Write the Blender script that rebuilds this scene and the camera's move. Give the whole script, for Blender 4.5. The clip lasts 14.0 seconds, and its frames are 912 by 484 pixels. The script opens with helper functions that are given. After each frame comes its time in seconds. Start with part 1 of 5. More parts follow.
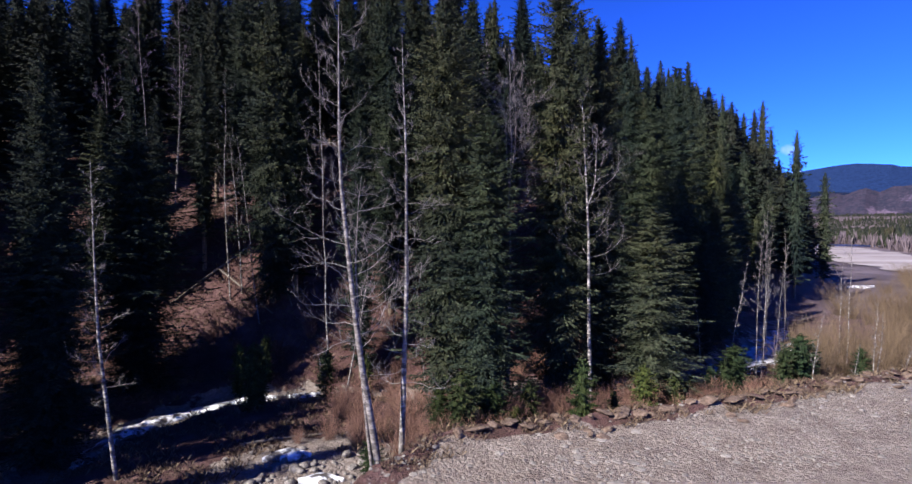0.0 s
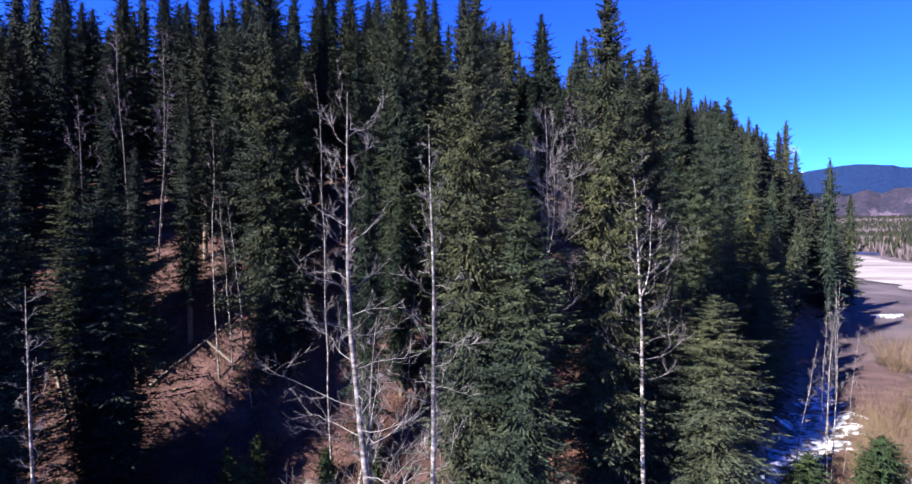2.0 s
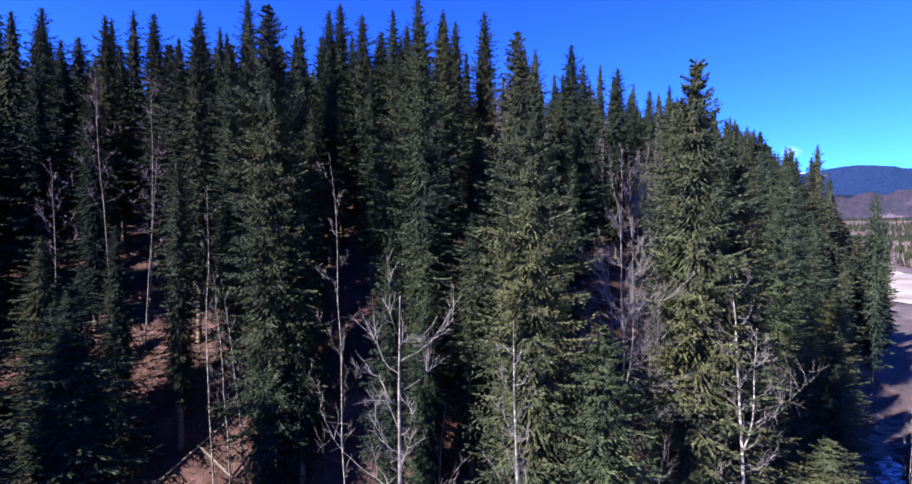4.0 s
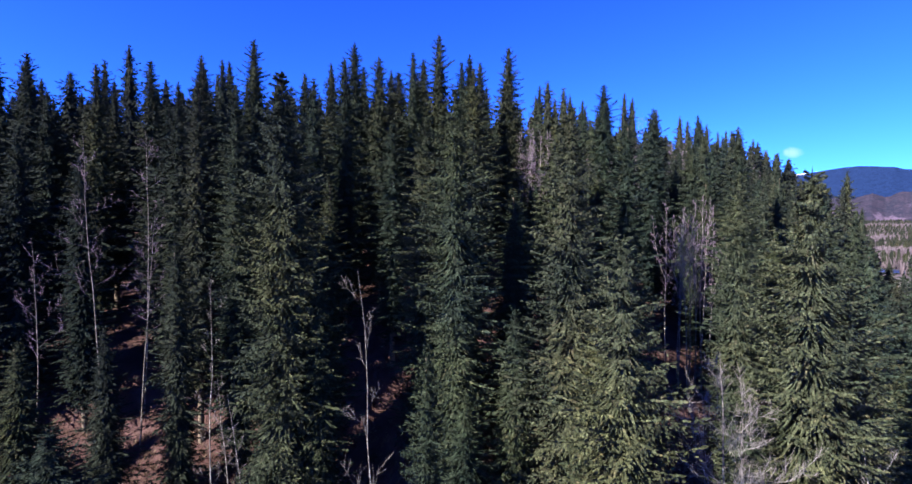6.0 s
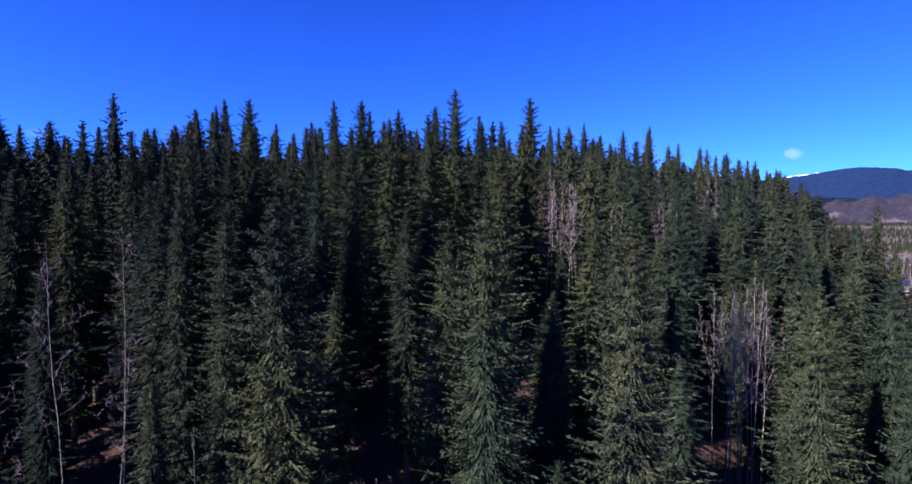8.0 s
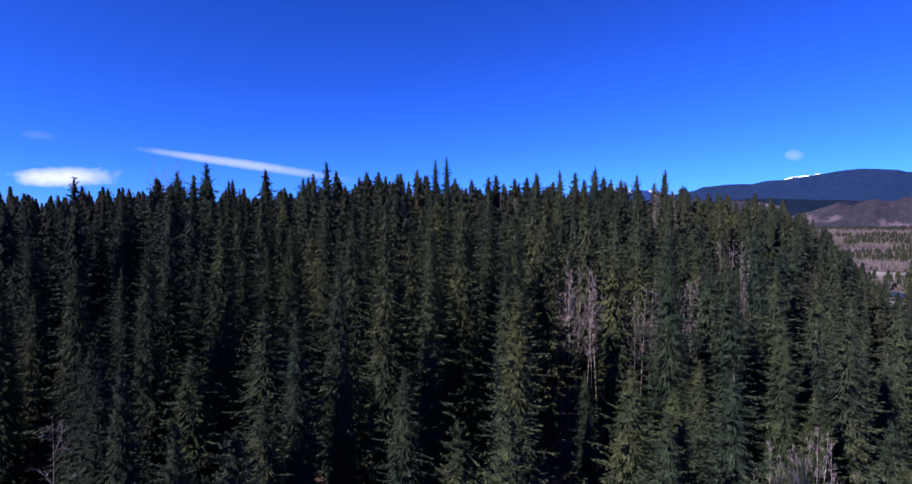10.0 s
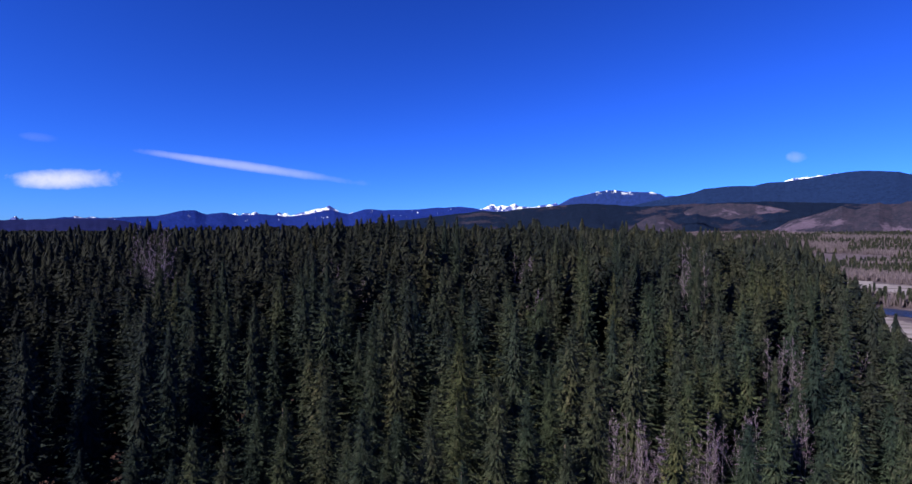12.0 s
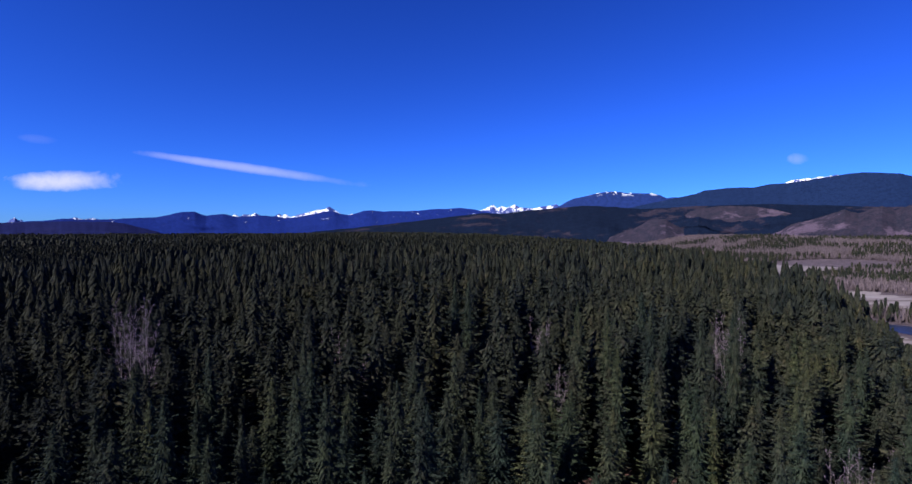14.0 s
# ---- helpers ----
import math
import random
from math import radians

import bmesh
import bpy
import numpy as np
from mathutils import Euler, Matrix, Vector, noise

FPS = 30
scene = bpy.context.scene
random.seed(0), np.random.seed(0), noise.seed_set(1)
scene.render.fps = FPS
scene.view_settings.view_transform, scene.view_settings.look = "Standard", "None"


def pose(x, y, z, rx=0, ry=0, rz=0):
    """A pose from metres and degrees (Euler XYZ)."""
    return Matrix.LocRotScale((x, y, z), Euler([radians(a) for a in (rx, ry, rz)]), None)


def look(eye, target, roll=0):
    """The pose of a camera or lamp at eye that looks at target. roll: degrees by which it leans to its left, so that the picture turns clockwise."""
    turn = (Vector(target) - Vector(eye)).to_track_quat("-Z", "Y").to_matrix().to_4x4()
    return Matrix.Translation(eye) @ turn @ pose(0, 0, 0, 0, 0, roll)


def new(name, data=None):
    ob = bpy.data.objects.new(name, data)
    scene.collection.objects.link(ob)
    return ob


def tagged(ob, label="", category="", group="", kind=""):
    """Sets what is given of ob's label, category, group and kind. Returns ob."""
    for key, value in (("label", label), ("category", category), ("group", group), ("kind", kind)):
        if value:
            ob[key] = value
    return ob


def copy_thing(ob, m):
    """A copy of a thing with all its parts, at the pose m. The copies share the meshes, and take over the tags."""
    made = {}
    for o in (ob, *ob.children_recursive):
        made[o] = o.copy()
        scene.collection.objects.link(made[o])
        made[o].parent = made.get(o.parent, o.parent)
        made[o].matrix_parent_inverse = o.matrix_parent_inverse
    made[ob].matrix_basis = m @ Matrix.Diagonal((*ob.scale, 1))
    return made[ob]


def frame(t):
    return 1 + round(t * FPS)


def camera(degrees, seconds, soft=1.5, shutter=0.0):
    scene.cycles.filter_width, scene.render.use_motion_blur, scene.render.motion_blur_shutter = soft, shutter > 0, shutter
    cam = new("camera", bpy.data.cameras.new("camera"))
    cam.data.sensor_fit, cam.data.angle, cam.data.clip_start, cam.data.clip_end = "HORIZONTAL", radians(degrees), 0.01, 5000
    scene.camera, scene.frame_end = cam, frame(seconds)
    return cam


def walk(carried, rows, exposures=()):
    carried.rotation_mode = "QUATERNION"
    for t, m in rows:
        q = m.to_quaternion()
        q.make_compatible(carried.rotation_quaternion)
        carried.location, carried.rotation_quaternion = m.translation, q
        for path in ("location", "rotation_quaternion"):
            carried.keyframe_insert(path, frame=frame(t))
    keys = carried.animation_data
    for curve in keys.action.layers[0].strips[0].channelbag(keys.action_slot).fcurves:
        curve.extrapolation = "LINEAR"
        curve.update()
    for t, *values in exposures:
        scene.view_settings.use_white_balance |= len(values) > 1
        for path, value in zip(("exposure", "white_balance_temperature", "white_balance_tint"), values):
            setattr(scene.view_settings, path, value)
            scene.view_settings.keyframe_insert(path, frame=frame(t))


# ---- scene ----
cam = camera(82.0, 14.0)
PATH = [
    (0.0, (0.10, -2.64, 9.25), 88.5),
    (0.5, (-0.26, -1.34, 10.38), 88.5),
    (1.0, (-0.66, -0.03, 11.61), 88.5),
    (1.5, (-0.99, 1.26, 12.84), 88.5),
    (2.0, (-1.36, 2.80, 14.32), 88.5),
    (2.2, (-1.55, 3.42, 14.90), 88.5),
    (4.3, (-4.00, 9.39, 20.88), 88.5),
    (4.5, (-4.24, 9.86, 21.47), 88.5),
    (5.0, (-4.83, 10.98, 22.87), 88.5),
    (5.5, (-5.34, 12.00, 24.14), 88.5),
    (6.0, (-5.88, 13.13, 25.45), 88.5),
    (6.5, (-6.46, 14.37, 26.82), 88.5),
    (7.0, (-6.86, 15.55, 28.28), 88.5),
    (7.5, (-7.21, 16.92, 30.15), 88.5),
    (8.0, (-7.39, 18.17, 31.78), 88.5),
    (8.5, (-7.47, 19.62, 33.69), 88.5),
    (9.0, (-7.51, 21.14, 35.68), 88.5),
    (9.2, (-7.55, 21.73, 36.42), 88.5),
    (11.3, (-9.02, 29.18, 48.23), 88.5),
    (11.5, (-9.24, 30.00, 49.24), 88.5),
    (12.0, (-9.86, 32.19, 51.89), 88.5),
    (12.5, (-10.47, 34.37, 54.48), 88.5),
    (13.0, (-10.88, 36.46, 56.92), 88.5),
    (13.5, (-11.27, 38.51, 59.51), 88.5),
    (14.0, (-11.71, 40.39, 62.04), 88.5),
]
walk(cam, [(t, pose(*eye, tilt, 0, 0)) for t, eye, tilt in PATH], [(0, 1.74), (0.5, 2.0), (1, 2.17), (2, 2.42), (5, 2.38), (7.5, 1.97), (9, 1.62), (11.5, 1.1), (14, 0.93)])

# ---- light ----
SUN_DIR = Vector((-0.65, -0.45, 0.64)).normalized()
world = bpy.data.worlds.new("sky")
scene.world = world
world.use_nodes = True
wn, wl = world.node_tree.nodes, world.node_tree.links
sky = wn.new("ShaderNodeTexSky")
sky.sky_type, sky.sun_disc = "NISHITA", False
sky.sun_elevation = math.asin(SUN_DIR.z)
sky.sun_rotation = math.atan2(SUN_DIR.x, SUN_DIR.y)
sky.altitude, sky.air_density, sky.dust_density, sky.ozone_density = 1300, 1.0, 0.1, 4.0
tint, deep = wn.new("ShaderNodeMix"), wn.new("ShaderNodeGamma")
tint.data_type, tint.blend_type = "RGBA", "MULTIPLY"
tint.inputs[0].default_value = 1.0
tint.inputs[7].default_value = (0.041, 0.079, 0.178, 1)
deep.inputs["Gamma"].default_value = 1.35
wl.new(sky.outputs[0], tint.inputs[6])
wl.new(tint.outputs[2], deep.inputs["Color"])
wl.new(deep.outputs[0], wn["Background"].inputs["Color"])
wn["Background"].inputs["Strength"].default_value = 0.47
sun = new("sun", bpy.data.lights.new("sun", "SUN"))
sun.data.energy, sun.data.angle, sun.data.color = 5.0, radians(0.53), (1.0, 0.94, 0.86)
sun.matrix_world = look(SUN_DIR * 100, (0, 0, 0))

# ---- materials ----
def material(name, colour, rough=0.8, metallic=0.0):
    m = bpy.data.materials.new(name)
    m.use_nodes = True
    b = m.node_tree.nodes["Principled BSDF"]
    b.inputs["Base Color"].default_value = (*colour, 1)
    b.inputs["Roughness"].default_value, b.inputs["Metallic"].default_value = rough, metallic
    b.inputs["Specular IOR Level"].default_value = 0.25
    return m


def node(m, kind, **inputs):
    n = m.node_tree.nodes.new(kind)
    for key, value in inputs.items():
        n.inputs[key.replace("_", " ")].default_value = value
    return n


def wire(m, a, b):
    m.node_tree.links.new(a, b)


def ramp(m, source, stops):
    n = m.node_tree.nodes.new("ShaderNodeValToRGB")
    e = n.color_ramp.elements
    while len(e) < len(stops):
        e.new(0.5)
    for el, (p, c) in zip(e, stops):
        el.position, el.color = p, (*c, 1)
    wire(m, source, n.inputs[0])
    return n.outputs[0]


def coords(m, which="Object"):
    n = m.node_tree.nodes.new("ShaderNodeTexCoord")
    return n.outputs[which]


def world_pos(m):
    return m.node_tree.nodes.new("ShaderNodeNewGeometry").outputs["Position"]


def noise_of(m, vector, scale, detail=4.0, rough=0.55):
    n = node(m, "ShaderNodeTexNoise", Scale=scale, Detail=detail, Roughness=rough)
    wire(m, vector, n.inputs["Vector"])
    return n.outputs["Fac"]


def mix(m, fac, a, b, blend="MIX"):
    n = m.node_tree.nodes.new("ShaderNodeMix")
    n.data_type, n.blend_type = "RGBA", blend
    for sock, value in ((n.inputs[0], fac), (n.inputs[6], a), (n.inputs[7], b)):
        if isinstance(value, (int, float)):
            sock.default_value = value
        elif isinstance(value, tuple):
            sock.default_value = (*value, 1)
        else:
            wire(m, value, sock)
    return n.outputs[2]


def base(m):
    return m.node_tree.nodes["Principled BSDF"].inputs["Base Color"]


def bump(m, height, strength=0.4, distance=0.05):
    n = node(m, "ShaderNodeBump", Strength=strength, Distance=distance)
    wire(m, height, n.inputs["Height"])
    wire(m, n.outputs[0], m.node_tree.nodes["Principled BSDF"].inputs["Normal"])


def foliage(name, dark, mid, light, brown, single=True):
    """Needles: a shade of its own for every spray, a cast for every tree, and a slow drift over the wood."""
    m = material(name, mid, 0.7)
    m.node_tree.nodes["Principled BSDF"].inputs["Specular IOR Level"].default_value = 0.06
    m.node_tree.nodes["Principled BSDF"].inputs["Diffuse Roughness"].default_value = 1.0
    g = m.node_tree.nodes.new("ShaderNodeNewGeometry")
    c = ramp(m, g.outputs["Random Per Island"], [(0.0, dark), (0.45, mid), (0.85, light), (1.0, brown)])
    o = m.node_tree.nodes.new("ShaderNodeObjectInfo")
    cast = ramp(m, o.outputs["Random"], [(0.0, (0.62, 0.78, 0.84)), (0.4, (0.9, 1.0, 0.95)), (0.6, (1.0, 0.98, 0.95)), (0.85, (1.08, 1.08, 0.94)), (1.0, (1.18, 1.2, 0.92))])
    if single:
        c = mix(m, 1.0, c, cast, "MULTIPLY")
    drift = ramp(m, noise_of(m, g.outputs["Position"], 0.22, 3), [(0.32, (0.5, 0.6, 0.66)), (0.5, (0.98, 1.0, 0.95)), (0.68, (1.2, 1.16, 0.98))])
    c = mix(m, 1.0, c, drift, "MULTIPLY")
    stand = ramp(m, noise_of(m, g.outputs["Position"], 0.045, 3), [(0.34, (0.58, 0.68, 0.84)), (0.5, (0.95, 0.98, 0.98)), (0.66, (1.26, 1.18, 0.95))])
    c = mix(m, 1.0, c, stand, "MULTIPLY")
    # Noise puts the light and dark of boughs and their gaps into the colour.
    bough_shading, sprigs = noise_of(m, g.outputs["Position"], 2.2, 3, 0.6), noise_of(m, g.outputs["Position"], 20.0, 3, 0.75)
    c = mix(m, 1.0, c, ramp(m, bough_shading, [(0.34, (0.5, 0.5, 0.5)), (0.66, (1.55, 1.55, 1.5))]), "MULTIPLY")
    wire(m, mix(m, 1.0, c, ramp(m, sprigs, [(0.38, (0.30, 0.30, 0.30)), (0.52, (0.95, 0.95, 0.95)), (0.66, (1.5, 1.5, 1.45))]), "MULTIPLY"), base(m))
    bump(m, sprigs, 0.7, 0.10)
    return m


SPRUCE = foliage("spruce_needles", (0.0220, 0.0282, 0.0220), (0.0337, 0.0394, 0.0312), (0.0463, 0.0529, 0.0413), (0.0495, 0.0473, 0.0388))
# Hillside and forest: spruce needles darkened to stand for shade inside the wood.
HILLSIDE_SHADED = foliage("hillside_needles_shaded", (0.0185, 0.0237, 0.0184), (0.0283, 0.0331, 0.0262), (0.0389, 0.0444, 0.0347), (0.0416, 0.0397, 0.0326))
FOREST_SHADED = foliage("forest_needles_shaded", (0.0148, 0.0175, 0.0139), (0.0225, 0.0246, 0.0196), (0.0309, 0.0329, 0.0262), (0.0331, 0.0293, 0.0246), False)
YOUNG = foliage("young_spruce_needles", (0.0252, 0.0360, 0.0165), (0.0418, 0.0521, 0.0225), (0.0612, 0.0694, 0.0300), (0.0576, 0.0496, 0.0300))

BARK = material("spruce_bark", (0.10, 0.075, 0.055), 0.9)
v = noise_of(BARK, coords(BARK), 9, 6)
wire(BARK, ramp(BARK, v, [(0.3, (0.045, 0.035, 0.028)), (0.7, (0.17, 0.13, 0.10))]), base(BARK))
bump(BARK, v, 0.6, 0.03)


def pale_bark(name, pale, grey, dark):
    m = material(name, pale, 0.7)
    mp = node(m, "ShaderNodeMapping", Scale=(2.0, 2.0, 4.5))
    wire(m, coords(m), mp.inputs["Vector"])
    a = noise_of(m, mp.outputs[0], 1.2, 5, 0.65)
    b = noise_of(m, coords(m), 0.35, 3)
    c = ramp(m, a, [(0.42, dark), (0.51, grey), (0.60, pale)])
    wire(m, mix(m, ramp(m, b, [(0.35, (0, 0, 0)), (0.65, (0.6, 0.6, 0.6))]), c, grey), base(m))
    bump(m, a, 0.3, 0.02)
    return m


BIRCH = pale_bark("birch_bark", (0.32, 0.295, 0.285), (0.12, 0.108, 0.106), (0.03, 0.026, 0.026))
POPLAR = pale_bark("poplar_bark", (0.23, 0.21, 0.21), (0.115, 0.10, 0.10), (0.035, 0.03, 0.03))
TWIG = material("grey_twigs", (0.30, 0.26, 0.26), 0.8)
TWIG_PINK = material("aspen_twigs", (0.40, 0.31, 0.34), 0.8)
LIMB = material("grey_limbs", (0.15, 0.13, 0.135), 0.8)
VALLEY_TWIG = material("thicket_twigs", (0.060, 0.048, 0.062), 0.9)
TWIG_RED = material("willow_stems", (0.17, 0.085, 0.06), 0.8)
TWIG_OCHRE = material("ochre_stems", (0.19, 0.12, 0.052), 0.8)
for m, a, b in ((VALLEY_TWIG, (0.045, 0.034, 0.042), (0.125, 0.098, 0.115)), (LIMB, (0.10, 0.092, 0.094), (0.22, 0.20, 0.205)), (TWIG, (0.055, 0.047, 0.05), (0.16, 0.14, 0.145)), (TWIG_PINK, (0.09, 0.062, 0.092), (0.21, 0.155, 0.22)),
                (TWIG_RED, (0.07, 0.036, 0.029), (0.19, 0.105, 0.08)), (TWIG_OCHRE, (0.05, 0.033, 0.022), (0.125, 0.088, 0.055))):
    g = m.node_tree.nodes.new("ShaderNodeNewGeometry")
    wire(m, ramp(m, g.outputs["Random Per Island"], [(0.0, a), (1.0, b)]), base(m))

# the ground: litter, grass, gravel and the far valley, blended by weights on the sheet
GROUND = material("ground_cover", (0.2, 0.15, 0.12), 0.95)
pos = world_pos(GROUND)
n1, n2, n3 = noise_of(GROUND, pos, 0.6, 6), noise_of(GROUND, pos, 5.0, 6, 0.7), noise_of(GROUND, pos, 0.08, 4)
litter = ramp(GROUND, n1, [(0.30, (0.025, 0.010, 0.010)), (0.48, (0.057, 0.025, 0.027)), (0.60, (0.088, 0.045, 0.048)), (0.75, (0.124, 0.074, 0.075))])
litter = mix(GROUND, ramp(GROUND, n2, [(0.35, (0, 0, 0)), (0.7, (0.55, 0.55, 0.55))]), litter, (0.07, 0.045, 0.03))
vor = node(GROUND, "ShaderNodeTexVoronoi", Scale=7.0)
wire(GROUND, pos, vor.inputs["Vector"])
stones = mix(GROUND, 0.5, ramp(GROUND, vor.outputs["Color"], [(0.0, (0.079, 0.059, 0.053)), (0.5, (0.158, 0.130, 0.117)), (1.0, (0.274, 0.241, 0.227))]),
             ramp(GROUND, n1, [(0.3, (0.068, 0.048, 0.040)), (0.5, (0.144, 0.114, 0.102)), (0.7, (0.216, 0.184, 0.169))]))
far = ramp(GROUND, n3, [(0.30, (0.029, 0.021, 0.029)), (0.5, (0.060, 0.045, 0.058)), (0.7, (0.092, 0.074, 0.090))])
w_gravel, w_far = node(GROUND, "ShaderNodeAttribute"), node(GROUND, "ShaderNodeAttribute")
w_gravel.attribute_name, w_far.attribute_name = "gravel", "valley"
edge = GROUND.node_tree.nodes.new("ShaderNodeMath")
edge.operation = "MULTIPLY_ADD"
wire(GROUND, n1, edge.inputs[0])
edge.inputs[1].default_value = 1.2
wire(GROUND, w_gravel.outputs["Fac"], edge.inputs[2])
mask = ramp(GROUND, edge.outputs[0], [(0.95, (0, 0, 0)), (1.15, (1, 1, 1))])
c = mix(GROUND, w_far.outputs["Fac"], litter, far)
wire(GROUND, mix(GROUND, mask, c, stones), base(GROUND))
lumps = GROUND.node_tree.nodes.new("ShaderNodeMath")
lumps.operation = "MULTIPLY_ADD"
dents = GROUND.node_tree.nodes.new("ShaderNodeMath")
dents.operation = "MULTIPLY"
wire(GROUND, vor.outputs["Distance"], dents.inputs[0])
wire(GROUND, mask, dents.inputs[1])
wire(GROUND, dents.outputs[0], lumps.inputs[0])
lumps.inputs[1].default_value = -0.45
wire(GROUND, n2, lumps.inputs[2])
bump(GROUND, lumps.outputs[0], 1.0, 0.28)

ROCK = material("river_stone", (0.33, 0.30, 0.28), 0.85)
o = ROCK.node_tree.nodes.new("ShaderNodeNewGeometry")
v = noise_of(ROCK, coords(ROCK), 4, 6)
wire(ROCK, mix(ROCK, 0.55, ramp(ROCK, o.outputs["Random Per Island"], [(0, (0.062, 0.053, 0.050)), (0.6, (0.136, 0.121, 0.112)), (1, (0.260, 0.239, 0.223))]),
               ramp(ROCK, v, [(0.3, (0.074, 0.065, 0.059)), (0.7, (0.205, 0.186, 0.177))])), base(ROCK))
bump(ROCK, v, 0.5, 0.04)

# Wet stones, coloured darker still for the shade on the creek bed.
WET_SHADED_ROCK = material("shaded_creek_stone", (0.12, 0.11, 0.105), 0.6)
v = noise_of(WET_SHADED_ROCK, coords(WET_SHADED_ROCK), 3, 6, 0.65)
wire(WET_SHADED_ROCK, ramp(WET_SHADED_ROCK, v, [(0.32, (0.035, 0.030, 0.028)), (0.5, (0.11, 0.098, 0.092)), (0.68, (0.25, 0.23, 0.22))]), base(WET_SHADED_ROCK))
bump(WET_SHADED_ROCK, v, 0.7, 0.06)
SNOW = material("old_snow", (0.78, 0.79, 0.83), 0.55)
v = noise_of(SNOW, world_pos(SNOW), 1.4, 6, 0.65)
wire(SNOW, ramp(SNOW, v, [(0.44, (0.05, 0.045, 0.045)), (0.50, (0.30, 0.31, 0.35)), (0.60, (0.66, 0.67, 0.72))]), base(SNOW))
bump(SNOW, v, 0.6, 0.15)
WATER = material("river_water", (0.012, 0.018, 0.04), 0.3)
WATER.node_tree.nodes["Principled BSDF"].inputs["Specular IOR Level"].default_value = 0.2
bump(WATER, noise_of(WATER, world_pos(WATER), 0.8, 5), 0.9, 0.5)
BAR = material("gravel_bar", (0.42, 0.38, 0.36), 0.95)
mp = node(BAR, "ShaderNodeMapping", Scale=(0.012, 0.06, 1.0))
wire(BAR, world_pos(BAR), mp.inputs["Vector"])
wire(BAR, ramp(BAR, noise_of(BAR, mp.outputs[0], 1.0, 6, 0.7), [(0.36, (0.051, 0.035, 0.038)), (0.46, (0.136, 0.114, 0.121)), (0.62, (0.224, 0.204, 0.218))]), base(BAR))
DEADWOOD = material("weathered_log", (0.16, 0.13, 0.11), 0.9)
v = noise_of(DEADWOOD, coords(DEADWOOD), 6, 6)
wire(DEADWOOD, ramp(DEADWOOD, v, [(0.3, (0.036, 0.027, 0.021)), (0.7, (0.168, 0.144, 0.126))]), base(DEADWOOD))
GRASS = material("dry_grass", (0.30, 0.22, 0.12), 0.9)
g = GRASS.node_tree.nodes.new("ShaderNodeNewGeometry")
wire(GRASS, ramp(GRASS, g.outputs["Random Per Island"], [(0, (0.035, 0.022, 0.017)), (0.6, (0.081, 0.055, 0.038)), (1, (0.140, 0.105, 0.070))]), base(GRASS))


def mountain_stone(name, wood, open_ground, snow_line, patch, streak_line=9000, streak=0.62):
    """Far slopes: dark woods with open ground in patches, both coloured through haze, and snow above a height."""
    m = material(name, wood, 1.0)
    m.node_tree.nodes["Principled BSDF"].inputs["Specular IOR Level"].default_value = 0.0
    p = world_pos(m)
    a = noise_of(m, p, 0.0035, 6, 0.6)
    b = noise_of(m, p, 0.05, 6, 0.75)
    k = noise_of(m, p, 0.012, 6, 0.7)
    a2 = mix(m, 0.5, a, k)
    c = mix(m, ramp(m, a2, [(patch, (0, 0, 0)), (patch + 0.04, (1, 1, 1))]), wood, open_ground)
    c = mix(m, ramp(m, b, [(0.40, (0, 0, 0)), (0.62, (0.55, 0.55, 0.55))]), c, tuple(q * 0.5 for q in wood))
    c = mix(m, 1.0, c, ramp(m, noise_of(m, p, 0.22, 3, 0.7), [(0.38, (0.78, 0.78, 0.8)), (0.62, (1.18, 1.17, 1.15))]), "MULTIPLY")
    sep = m.node_tree.nodes.new("ShaderNodeSeparateXYZ")
    wire(m, p, sep.inputs[0])
    h = m.node_tree.nodes.new("ShaderNodeMath")
    h.operation = "MULTIPLY_ADD"
    wire(m, a, h.inputs[0])
    h.inputs[1].default_value = 260.0
    wire(m, sep.outputs[2], h.inputs[2])
    r = m.node_tree.nodes.new("ShaderNodeMapRange")
    r.inputs["From Min"].default_value, r.inputs["From Max"].default_value = snow_line + 130, snow_line + 165
    wire(m, h.outputs[0], r.inputs["Value"])
    c = mix(m, r.outputs[0], c, (0.82, 0.85, 0.92))
    # thin snow lying in gullies above a lower height
    q = m.node_tree.nodes.new("ShaderNodeMapRange")
    q.inputs["From Min"].default_value, q.inputs["From Max"].default_value = streak_line - 15, streak_line + 15
    wire(m, sep.outputs[2], q.inputs["Value"])
    gully = mix(m, q.outputs[0], (0, 0, 0), ramp(m, noise_of(m, p, 0.022, 6, 0.7), [(streak, (0, 0, 0)), (streak + 0.04, (1, 1, 1))]))
    wire(m, mix(m, gully, c, (0.75, 0.79, 0.88)), base(m))
    return m

# ---- mesh tools ----
def mesh_of(name, verts, faces, mat, smooth=False):
    """A mesh from an array of points and an array of faces with the same number of corners."""
    verts, faces = np.asarray(verts, np.float32), np.asarray(faces, np.int32)
    me = bpy.data.meshes.new(name)
    n, k = faces.shape
    me.vertices.add(len(verts))
    me.vertices.foreach_set("co", verts.ravel())
    me.loops.add(n * k)
    me.loops.foreach_set("vertex_index", faces.ravel())
    me.polygons.add(n)
    me.polygons.foreach_set("loop_start", np.arange(0, n * k, k, dtype=np.int32))
    me.polygons.foreach_set("use_smooth", np.full(n, smooth))
    me.update(calc_edges=True)
    me.materials.append(mat)
    return me


